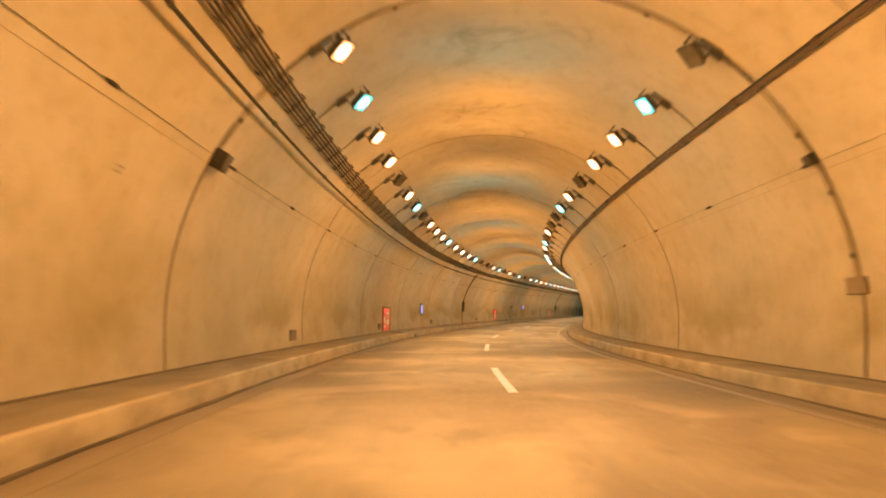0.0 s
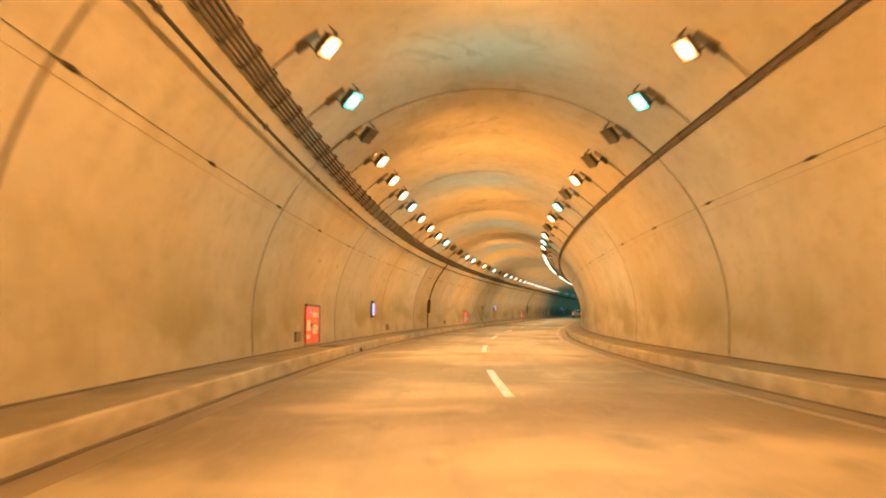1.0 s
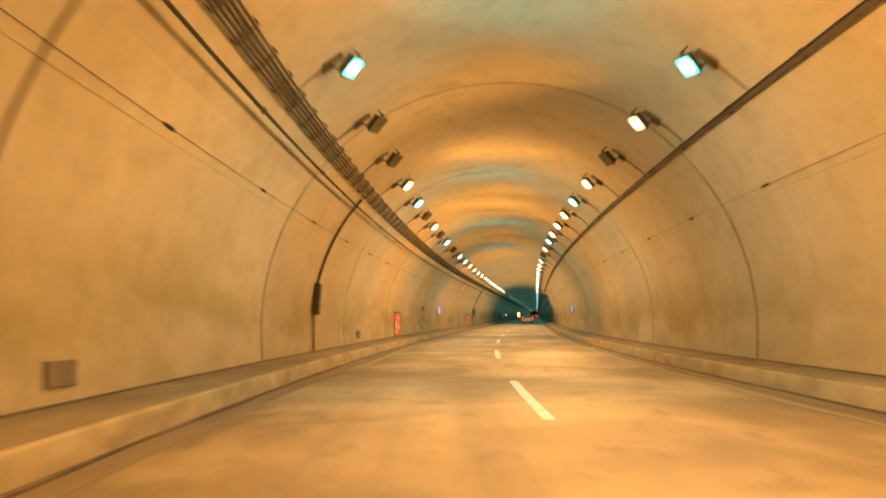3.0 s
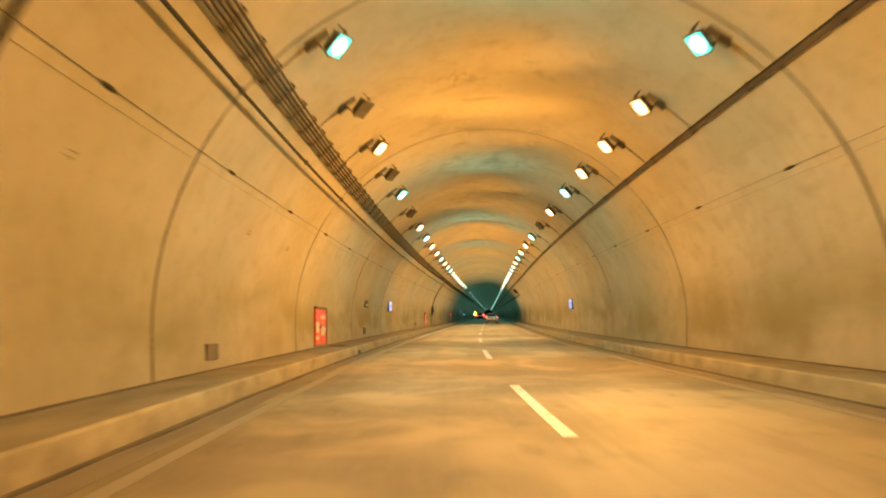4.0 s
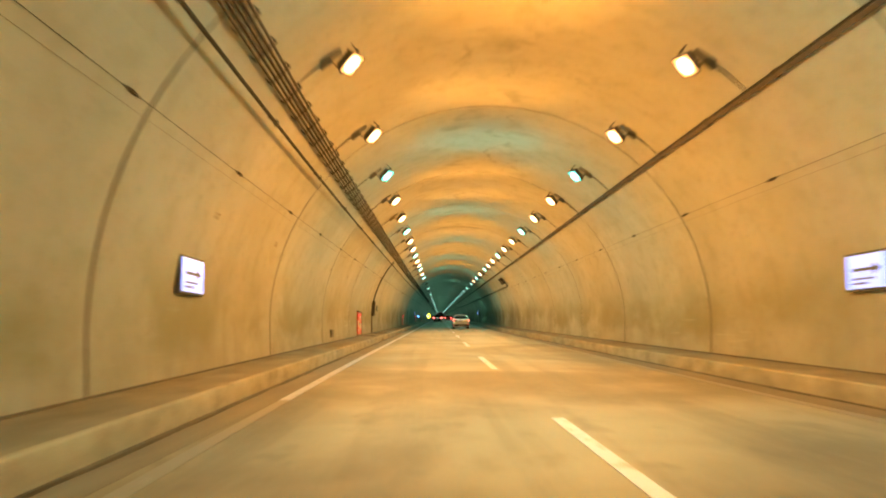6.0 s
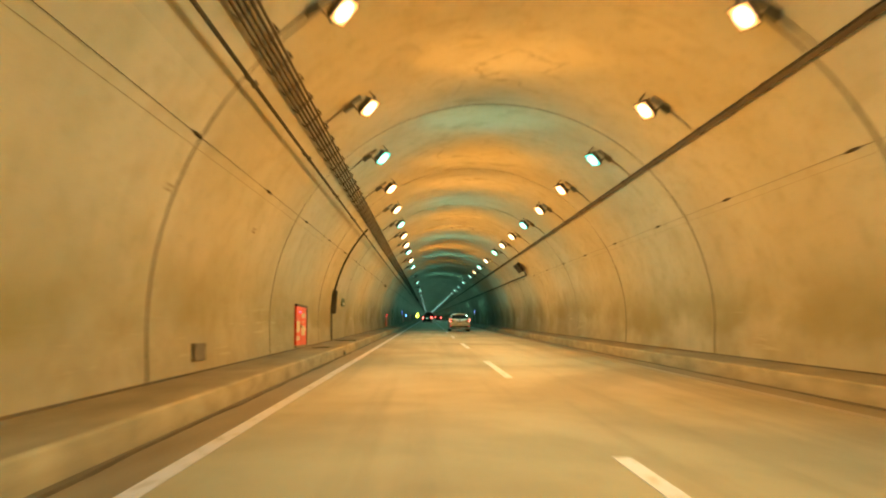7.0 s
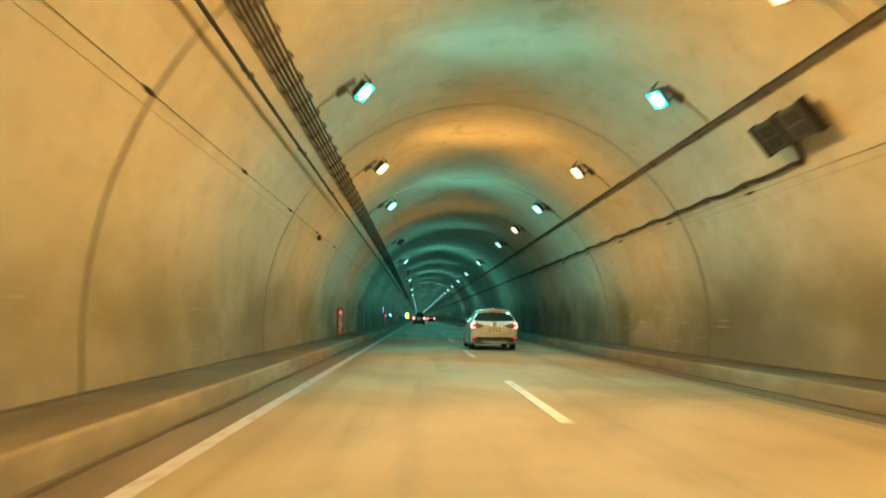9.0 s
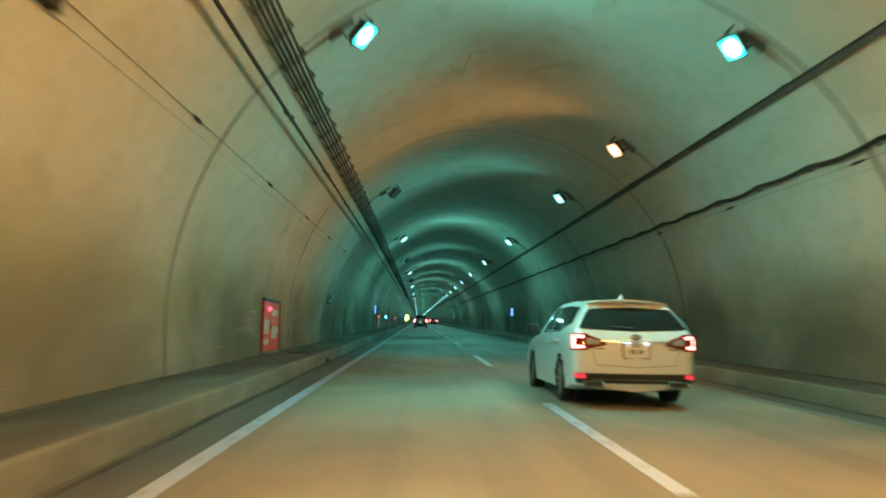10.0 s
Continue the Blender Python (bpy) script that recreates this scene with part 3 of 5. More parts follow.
# kind: label, lens, colour and watts
KINDS = {
    "s": (SODIUM_LABEL, LIT_SODIUM, SODIUM, WATTS),
    "t": (SODIUM_LABEL, LIT_SODIUM, SODIUM, WATTS * 0.82),
    "u": (SODIUM_LABEL, LIT_SODIUM, SODIUM, WATTS * 0.68),
    "d": ("dim orange sodium floodlight on a steel yoke under the arch", DIM_SODIUM, SODIUM, WATTS * 0.30),
    "n": (MERCURY_LABEL, LIT_MERCURY, MERCURY, WATTS * 0.26),
    "m": (MERCURY_LABEL, LIT_MERCURY, MERCURY, WATTS * 0.27),
    "f": (MERCURY_LABEL, FAR_MERCURY, MERCURY, WATTS * 0.25),
    "x": ("unlit square floodlight with grey lens under the arch", UNLIT, None, 0.0),
}
first = {}
for s, side, kind in lamp_rows():
    base_d, base_z = side * 3.02, CENTRE + math.sqrt(RADIUS**2 - 3.02**2)
    if (side, kind) not in first:
        first[side, kind] = tunnel_lamp(side, s, *KINDS[kind])
    else:
        copy_thing(first[side, kind], post(s, base_d, base_z))

# ---- cables and pipes along the walls ----
def round_arch(r, a):
    """(d, z) at the angle a, in degrees up from the right springing, at the radius r."""
    return r * math.cos(radians(a)), CENTRE + r * math.sin(radians(a))


bundle = tagged(empty_at("cable_bundle", Matrix()), "bundle of five dark power cables clamped along the upper wall", "cables")
A0 = 180 - math.degrees(math.asin((4.70 - CENTRE) / 5.13))
for k in range(5):
    d, z = round_arch(5.19, A0 + (k - 2) * 0.80)
    swept("cable", rod(d, z, 0.021, 7), steps(START, END, 2.0), DUSTY, bundle)
clamp = None
s = 10.0
while s < 330.0:
    if clamp is None:
        bm = bmesh.new()
        lo, hi = round_arch(5.14, A0 + 2.25), round_arch(5.14, A0 - 2.25)
        lo2, hi2 = round_arch(5.158, A0 + 2.25), round_arch(5.158, A0 - 2.25)
        bent = [bm.verts.new((p[0], y, p[1])) for p in (lo, hi, hi2, lo2) for y in (-0.03, 0.03)]
        for q in ((0, 1, 3, 2), (2, 3, 5, 4), (4, 5, 7, 6), (6, 7, 1, 0), (0, 2, 4, 6), (1, 7, 5, 3)):
            bm.faces.new([bent[i] for i in q])
        for p in (2.1, -2.1):
            tube(bm, (round_arch(5.14, A0 + p)[0], 0, round_arch(5.14, A0 + p)[1]), (round_arch(5.25, A0 + p)[0], 0, round_arch(5.25, A0 + p)[1]), 0.012, 6)
        clamp = mesh_of("clamp", bm, DUSTY)
    ob = new("clamp", clamp)
    ob.parent = bundle
    ob.matrix_world = post(s)
    s += 1.08

trunk = tagged(empty_at("cable_duct", Matrix()), "flat sooty cable duct strapped along the upper wall", "cable duct")
A1 = math.degrees(math.asin((4.68 - CENTRE) / 5.15))
section = [round_arch(r, A1 + a) for r, a in ((5.25, -0.5), (5.20, -0.5), (5.19, -0.4), (5.19, 0.3), (5.20, 0.4), (5.25, 0.4))]
swept("duct", section, steps(START, END, 2.0), TRAY, trunk, smooth=False)
swept("cable", rod(*round_arch(5.22, A1 + 0.62), 0.017, 7), steps(START, END, 2.0), CABLE, trunk)
strap = None
s = 12.0
while s < 330.0:
    if strap is None:
        bm = bmesh.new()
        p, q = round_arch(5.178, A1 + 0.85), round_arch(5.178, A1 - 0.62)
        mid = Matrix.Translation((*[(p[0] + q[0]) / 2, 0, (p[1] + q[1]) / 2],)) @ Matrix.Rotation(-radians(A1 - 90), 4, "Y")
        box(bm, -0.072, 0.072, -0.04, 0.04, -0.003, 0.08, 0.004, mid)
        strap = mesh_of("strap", bm, TRAY)
    ob = new("strap", strap)
    ob.parent = trunk
    ob.matrix_world = post(s)
    s += 3.05

pipe = tagged(empty_at("wall_pipe", Matrix()), "thin dark pipe on stand-off brackets along the upper wall", "pipe")
PIPE_A = 180 - math.degrees(math.asin((4.335 - CENTRE) / 5.12)) + 0.12
swept("tube", rod(*round_arch(5.10, PIPE_A), 0.028, 8), steps(START, END, 2.0), CABLE, pipe)
bracket = None
s = 12.6
while s < 330.0:
    if bracket is None:
        bm = bmesh.new()
        m = Matrix.Translation((round_arch(5.10, PIPE_A)[0], 0, round_arch(5.10, PIPE_A)[1])) @ Matrix.Rotation(-radians(PIPE_A - 90), 4, "Y")
        box(bm, -0.05, 0.05, -0.035, 0.035, -0.045, 0.0, 0.006, m)
        box(bm, -0.018, 0.018, -0.02, 0.02, 0.0, 0.19, 0.003, m)
        bracket = mesh_of("bracket", bm, DARK)
    ob = new("bracket", bracket)
    ob.parent = pipe
    ob.matrix_world = post(s)
    s += 5.2


FAINT_LINE = surface("wall_coloured_line", (0.22, 0.19, 0.14), (0.34, 0.30, 0.23), 0.9, coords="Object", grain=9, bump=0.0)


def hung_wire(side, first_clip, step):
    wire = tagged(empty_at("wire_line", Matrix()), "thin dark wire held by black clips, a faint line below", "wire")
    a = math.degrees(math.asin((3.55 - CENTRE) / 5.212))
    d, z = round_arch(5.234, a)
    swept("wire", rod(side * d, z, 0.0042, 5), steps(START, END, 2.0), CABLE if side < 0 else GREY_BOX, wire)
    # a thinner, fainter line parallel to the wire, a little below it
    low = math.degrees(math.asin((3.43 - CENTRE) / 5.24))
    swept("lower_line", rod(side * round_arch(5.24, low)[0], round_arch(5.24, low)[1], 0.0032, 5), steps(START, END, 2.0), FAINT_LINE, wire)
    bm = bmesh.new()
    m = Matrix.Translation((side * d, 0, z))
    box(bm, -0.02, 0.02, -0.12, 0.12, -0.022, 0.022, 0.01, m)
    box(bm, -0.01, 0.01, -0.22, -0.11, -0.010, 0.014, 0.004, m)
    box(bm, -0.01, 0.01, 0.11, 0.20, -0.012, 0.010, 0.004, m)
    tube(bm, (side * d, 0, z), (side * round_arch(5.26, a)[0], 0, round_arch(5.26, a)[1]), 0.014, 6)
    clip = mesh_of("clip", bm, CABLE)
    s = first_clip
    while s < 330.0:
        ob = new("clip", clip)
        ob.parent = wire
        ob.matrix_world = post(s)
        s += step


hung_wire(-1, 53.35 - 4.96 * 8, 4.96)
hung_wire(1, 52.9 - 5.03 * 8, 5.03)


knot = tagged(empty_at("wire_junction", post(198.0, *round_arch(5.234, 180 - math.degrees(math.asin((3.50 - CENTRE) / 5.234))))), "small black twin junction box hung on the wall wire", "junction box")
for y in (-0.14, 0.13):
    bm = bmesh.new()
    box(bm, -0.05, 0.05, y - 0.10, y + 0.10, -0.07, 0.05, 0.012)
    part("box", bm, CABLE, knot)
bm = bmesh.new()
bent_tube(bm, [(0.0, -0.05, -0.02), (0.01, 0.0, -0.06), (0.0, 0.05, -0.02)], 0.012, 6)
part("link", bm, CABLE, knot)

# ---- things on the walls ----
RED = surface("red_cabinet_paint", (0.62, 0.03, 0.015), (0.75, 0.05, 0.025), 0.4, coords="Object", grain=9, bump=0.03)
PLATE = surface("pale_label_plate", (0.55, 0.52, 0.45), (0.72, 0.70, 0.64), 0.5, coords="Object", grain=9, bump=0.0)
WORN_PLATE = surface("faded_pink_plate", (0.66, 0.34, 0.26), (0.74, 0.46, 0.38), 0.5, coords="Object", grain=9, bump=0.0)
INK = surface("dark_print", (0.05, 0.05, 0.05), (0.09, 0.085, 0.08), 0.6, coords="Object", grain=9, bump=0.0)
FAINT = surface("faded_print", (0.50, 0.45, 0.38), (0.58, 0.54, 0.47), 0.6, coords="Object", grain=9, bump=0.0)
GREEN = surface("dark_green_sign", (0.012, 0.045, 0.035), (0.025, 0.07, 0.055), 0.75, coords="Object", grain=9, bump=0.0)
ALARM = glowing("red_alarm_light", (1.0, 0.02, 0.04), 6.0)
EXIT_GLOW = glowing("blue_white_sign_face", (0.28, 0.40, 1.0), 0.72)
EXIT_BLUE = glowing("blue_sign_field", (0.12, 0.22, 1.0), 1.4)
YELLOW_GLOW = glowing("yellow_sign_face", (0.95, 0.85, 0.05), 4.0)
BLUE_DOT = glowing("blue_marker_light", (0.10, 0.35, 1.0), 9.0)


def hydrant_cabinet(s):
    """A red fire cabinet let into the wall: dark frame, two doors, pale notices, an alarm light and a grip."""
    c = empty_at("fire_cabinet", post(s, -WALL_D + 0.005, 0.37))
    tagged(c, "red fire hydrant cabinet with pale notices in the tunnel wall", "fire cabinet", "fire cabinets")
    w, h = 0.97, 1.11
    for name, q, m in (("lintel", (-0.02, 0.06, -w, w + 0.05, h - 0.008, h + 0.05), DARK), ("sill", (-0.02, 0.05, -w - 0.03, w + 0.05, -0.06, 0.0), KERB), ("jamb", (-0.02, 0.055, w, w + 0.10, 0.0, h - 0.01), GREY_BOX)):
        bm = bmesh.new()
        box(bm, *q, 0.006)
        part(name, bm, m, c)

    def spot(u):
        return -w + 2 * w * u

    for u0, u1, plates in ((0.0, 0.415, ((0.03, 0.32, 0.34, 0.62), (0.02, 0.30, 0.13, 0.235))), (0.42, 1.0, ((0.48, 0.82, 0.25, 0.50), (0.73, 0.93, 0.375, 0.445), (0.455, 0.555, 0.705, 0.83), (0.565, 0.665, 0.705, 0.83), (0.675, 0.775, 0.705, 0.83), (0.785, 0.885, 0.705, 0.83), (0.57, 0.65, 0.58, 0.63), (0.69, 0.73, 0.58, 0.64)))):
        bm = bmesh.new()
        box(bm, -0.015, 0.035, spot(u0) + 0.004, spot(u1) - 0.004, 0.006, h * 0.905, 0.006)
        door = part("door", bm, RED, c)
        for k, (a, b, lo, hi) in enumerate(plates):
            bm = bmesh.new()
            box(bm, 0.035, 0.040 + 0.002 * (k % 2), spot(a), spot(b), lo * h, hi * h, 0.002)
            part("notice", bm, PLATE if b - a > 0.15 or k in (3, 4) else WORN_PLATE, door, "pale printed notice plate")
            if b - a > 0.25:
                bm = bmesh.new()
                for r in range(4):
                    z = lo * h + (hi - lo) * h * (r + 0.6) / 4.2
                    box(bm, 0.041, 0.0435, spot(a) + 0.05, spot(b) - 0.06 - 0.08 * (r % 2), z - 0.008, z + 0.006)
                part("print_bars", bm, FAINT, door, "unreadable grey lines of print")
        bm = bmesh.new()
        grip = spot(u1) - 0.05 if u0 == 0 else spot(u0) + 0.03
        box(bm, 0.035, 0.055, grip, grip + 0.02, h * 0.44, h * 0.53, 0.005)
        part("grip", bm, STEEL, door)
    bm = bmesh.new()
    box(bm, -0.015, 0.037, -w + 0.004, w - 0.004, h * 0.913, h - 0.012, 0.005)
    part("top_panel", bm, RED, c)
    bm = bmesh.new()
    bmesh.ops.create_uvsphere(bm, u_segments=12, v_segments=8, radius=0.04, matrix=Matrix.Translation((0.045, spot(0.30), h * 0.845)))
    part("alarm_light", bm, ALARM, c, "small glowing red alarm light")
    return c


first_cabinet = None
for s in (10.0, 60.45, 110.6, 160.85, 211.1, 261.6, 312.0):
    if first_cabinet is None:
        first_cabinet = hydrant_cabinet(s)
    else:
        copy_thing(first_cabinet, post(s, -WALL_D + 0.005, 0.37))


def low_box(s):
    b = tagged(empty_at("junction_box", post(s, -WALL_D, 0.47)), "small brown-grey junction box low on the tunnel wall", "junction box", "junction boxes")
    bm = bmesh.new()
    box(bm, -0.03, 0.028, -0.34, 0.34, 0.0, 0.28, 0.008)
    part("body", bm, GREY_BOX, b)
    bm = bmesh.new()
    box(bm, 0.028, 0.036, -0.32, 0.32, 0.015, 0.265, 0.003)
    for y in (-0.28, 0.28):
        for z in (0.04, 0.24):
            tube(bm, (0.034, y, z), (0.042, y, z), 0.012, 6)
    part("lid", bm, GREY_BOX, b)
    return b


first_box = None
for s in (41.8, 59.2 - 0.65, 76.85, 99.15, 121.75, 150.2):
    if first_box is None:
        first_box = low_box(s)
    else:
        copy_thing(first_box, post(s, -WALL_D, 0.47))


def upright_sign(s):
    """A lit upright box between two dark brackets."""
    g = tagged(empty_at("guide_sign", post(s, -WALL_D, 1.12)), "lit blue-white guide sign box between dark brackets on the wall", "lit sign")
    bm = bmesh.new()
    box(bm, 0.0, 0.075, -0.30, 0.27, 0.07, 0.66, 0.012)
    part("casing", bm, STEEL, g)
    for z, name in ((0.0, "lower_bracket"), (0.665, "upper_bracket")):
        bm = bmesh.new()
        box(bm, 0.0, 0.11, -0.30, 0.30, z, z + 0.055, 0.006)
        part(name, bm, DARK, g)
    for y0, y1, m, name in ((-0.02, 0.24, EXIT_BLUE, "blue_panel"), (-0.26, -0.025, EXIT_GLOW, "white_panel")):
        bm = bmesh.new()
        box(bm, 0.073, 0.083, y0, y1, 0.11, 0.62, 0.002)
        part(name, bm, EXIT_GLOW if name == "white_panel" else m, g)
    return g


def wide_sign(s, side, z=1.56):
    """A lit lengthwise guide sign with an arrow and lines of print."""
    g = tagged(empty_at("guide_sign", post(s, side * WALL_D, z) @ (Matrix.Rotation(math.pi, 4, "Z") if side > 0 else Matrix())), "lit white-blue guide sign with dark arrow on wall", "lit sign", "lit wall signs")
    bm = bmesh.new()
    box(bm, 0.0, 0.10, -0.62, 0.62, -0.03, 0.56, 0.012)
    part("casing", bm, DARK, g)
    bm = bmesh.new()
    box(bm, 0.098, 0.108, -0.58, 0.58, 0.01, 0.52, 0.002)
    face = part("sign_face", bm, EXIT_GLOW, g)
    bm = bmesh.new()
    box(bm, 0.108, 0.1105, -0.40, 0.22, 0.27, 0.32)
    pts = [bm.verts.new((x, y, zz)) for x in (0.108, 0.1105) for y, zz in ((0.20, 0.21), (0.42, 0.295), (0.20, 0.38))]
    for f in ((0, 2, 1), (3, 4, 5), (0, 1, 4, 3), (1, 2, 5, 4), (2, 0, 3, 5)):
        bm.faces.new([pts[i] for i in f])
    part("arrow", bm, INK, face)
    for k in range(2):
        bm = bmesh.new()
        box(bm, 0.108, 0.1105, -0.42, 0.05 + 0.2 * k, 0.07 + 0.07 * k, 0.10 + 0.07 * k)
        part("print_bar", bm, GREY_BOX, face)
    for y0, y1 in ((-0.56, -0.47), (0.47, 0.56)):
        bm = bmesh.new()
        box(bm, 0.108, 0.111, y0, y1, 0.03, 0.50)
        part("blue_band", bm, EXIT_BLUE, face)
    return g


upright_sign(72.4)
for s, side in ((132.0, -1), (131.4, 1), (254.5, -1), (253.5, 1), (353.0, -1), (352.0, 1)):
    wide_sign(s, side)


def green_sign(s):
    g = tagged(empty_at("distance_sign", post(s, -WALL_D, 1.66)), "dark green distance sign with white bars on the wall", "wall sign", "distance signs")
    bm = bmesh.new()
    box(bm, 0.0, 0.06, -0.58, 0.58, 0.0, 0.33, 0.015)
    part("panel", bm, GREEN, g)
    bm = bmesh.new()
    box(bm, 0.06, 0.063, -0.28, 0.38, 0.07, 0.13)
    part("white_bar", bm, PLATE, g, "white band of writing")
    for y in (-0.36, -0.12, 0.14, 0.34):
        bm = bmesh.new()
        box(bm, 0.06, 0.0625, y - 0.07, y + 0.07, 0.19, 0.255)
        part("grey_bar", bm, GREY_BOX, g)
    return g


for s in (21.0, 122.1, 172.6, 222.9):
    green_sign(s)


def riser(s):
    """A cable duct from the bundle down the wall into a long dark box and on to the walkway."""
    r = tagged(empty_at("cable_riser", post(s)), "dark cable duct with a long narrow box down the curved wall", "cable duct")
    bm = bmesh.new()
    top = 180 - math.degrees(math.asin((4.55 - CENTRE) / 5.19))
    low = 180 - math.degrees(math.asin((2.16 - CENTRE) / 5.19))
    bent_tube(bm, [(round_arch(5.19, a)[0], 0, round_arch(5.19, a)[1]) for a in np.linspace(top, low, 14)], 0.04, 6)
    part("duct", bm, DARK, r)
    bm = bmesh.new()
    m = Matrix.Translation((-5.11, 0, 1.32)) @ Matrix.Rotation(radians(3.5), 4, "Y")
    box(bm, -0.09, 0.09, -0.15, 0.15, 0.0, 0.88, 0.015, m)
    part("box", bm, DARK, r)
    bm = bmesh.new()
    box(bm, 0.09, 0.10, -0.13, 0.13, 0.02, 0.86, 0.006, m)
    part("lid", bm, DARK, r)
    bm = bmesh.new()
    bent_tube(bm, [(-5.17, 0.02, 1.36), (-5.175, 0.02, 0.8), (-5.165, 0.02, WALK_Z)], 0.035, 8)
    part("down_pipe", bm, STEEL, r)


riser(91.0)
riser(168.4)

# a conduit ring over the crown with its boxes
WALL_CONDUIT = surface("dusty_conduit_paint", (0.17, 0.14, 0.10), (0.28, 0.24, 0.18), 0.85, coords="Object", grain=12, bump=0.05)
ring_line = tagged(empty_at("conduit_ring", post(32.5)), "thin dark conduit bent over the crown with a small wall box", "conduit")
bm = bmesh.new()
bent_tube(bm, [(round_arch(5.236, a)[0], 0, round_arch(5.236, a)[1]) for a in np.linspace(150, 5.5, 60)], 0.011, 6)
part("conduit", bm, WALL_CONDUIT, ring_line)
for a in range(12, 150, 11):
    bm = bmesh.new()
    m = Matrix.Translation((round_arch(5.236, a)[0], 0, round_arch(5.236, a)[1])) @ Matrix.Rotation(-radians(a - 90), 4, "Y")
    box(bm, -0.04, 0.04, -0.03, 0.03, -0.022, 0.014, 0.006, m)
    part("saddle", bm, DARK, ring_line)
for a, u, v, t in ((151.5, 0.15, 0.16, 0.22), (29.5, 0.09, 0.10, 0.12), (7.0, 0.13, 0.30, 0.06)):
    bm = bmesh.new()
    m = Matrix.Translation((round_arch(5.25, a)[0], 0, round_arch(5.25, a)[1])) @ Matrix.Rotation(-radians(a - 90), 4, "Y")
    box(bm, -u, u, -v, v, -t, 0.01, 0.015, m)
    box(bm, -u * 0.85, u * 0.85, -v * 0.9, v * 0.9, -t - 0.012, -t, 0.004, m)
    part("wall_box", bm, WALL_CONDUIT if a < 20 else DARK, ring_line)

# drain inlets at the foot of the kerb and covers in the walkway
inlet = None
for s in (13.6, 63.3, 111.85, 162.75, 213.3):
    if inlet is None:
        inlet = tagged(empty_at("kerb_inlet", post(s, -KERB_D, 0.0)), "small dark drain inlet at the foot of the kerb", "drain inlet", "drain inlets")
        bm = bmesh.new()
        box(bm, -0.01, 0.035, -0.17, 0.17, 0.105, 0.135, 0.008)
        box(bm, -0.01, 0.03, -0.17, -0.135, 0.006, 0.105, 0.006)
        box(bm, -0.01, 0.03, 0.135, 0.17, 0.006, 0.105, 0.006)
        part("frame", bm, GREY_BOX, inlet)
        # solid dark slab for the shade inside the inlet's mouth
        bm = bmesh.new()
        box(bm, -0.008, 0.008, -0.135, 0.135, 0.006, 0.105, 0.0)
        part("hollow_shade", bm, CABLE, inlet)
        for y in (-0.045, 0.045):
            bm = bmesh.new()
            box(bm, 0.008, 0.022, y - 0.009, y + 0.009, 0.006, 0.105, 0.002)
            part("bar", bm, DARK, inlet)
    else:
        copy_thing(inlet, post(s, -KERB_D, 0.0))
COVER = surface("worn_cover_steel", (0.05, 0.043, 0.034), (0.10, 0.088, 0.07), 0.8, coords="Object", grain=14, bump=0.2)
cover = None
for s, d in ((10.4, -4.55), (60.3, -4.55), (111.85, -4.78), (161.65, -4.65), (212.4, -4.65)):
    if cover is None:
        cover = tagged(empty_at("walkway_cover", post(s, d, WALK_Z)), "dark worn steel access cover lying in the walkway", "access cover", "access covers")
        bm = bmesh.new()
        box(bm, -0.25, 0.25, -0.64, 0.64, -0.02, 0.012, 0.005)
        part("plate", bm, COVER, cover)
        for y in (-0.42, 0.42):
            bm = bmesh.new()
            box(bm, -0.06, 0.06, y - 0.02, y + 0.02, 0.012, 0.020, 0.004)
            part("lifting_grip", bm, DARK, cover)
    else:
        copy_thing(cover, post(s, d, WALK_Z))
bridge = tagged(empty_at("cable_cover", post(168.75, -4.63, WALK_Z)), "narrow dark cable cover across the walkway below the duct", "cable cover")
bm = bmesh.new()
box(bm, -0.42, 0.36, -0.13, 0.13, -0.01, 0.03, 0.012)
part("plate", bm, COVER, bridge)

# old anchor stubs in the wall
RUST = surface("rusty_steel", (0.22, 0.17, 0.11), (0.34, 0.28, 0.20), 0.9, coords="Object", grain=30, bump=0.2)
PATCH = surface("pale_patching_mortar", (0.40, 0.38, 0.33), (0.50, 0.48, 0.43), 0.85, coords="Object", grain=25, bump=0.2)
SCAR_A = 180 - math.degrees(math.asin((2.85 - CENTRE) / RADIUS))
scar = None
for s in (29.6, 60.1, 63.0, 70.1, 73.9, 89.1, 92.9, 100.5, 104.2, 132.6, 137.7, 147.5, 152.8, 173.3):
    place = (*round_arch(5.247, SCAR_A),)
    if scar is None:
        scar = tagged(empty_at("wall_anchor", post(s, *place)), "pair of old rusty anchor strips with mortar on wall", "wall anchor", "wall anchors")
        lie = Matrix.Rotation(-radians(SCAR_A - 90), 4, "Y")
        bm = bmesh.new()
        box(bm, -0.06, 0.06, -0.15, 0.15, -0.002, 0.01, 0.002, lie)
        part("mortar", bm, PATCH, scar)
        for x, y0, y1 in ((-0.035, -0.12, 0.09), (0.032, -0.09, 0.12)):
            bm = bmesh.new()
            box(bm, x - 0.006, x + 0.006, y0, y1, -0.010, -0.002, 0.004, lie)
            box(bm, x - 0.013, x + 0.013, y1 - 0.035, y1 + 0.005, -0.016, -0.002, 0.004, lie)
            part("strip", bm, RUST, scar)
    else:
        copy_thing(scar, post(s, *place))

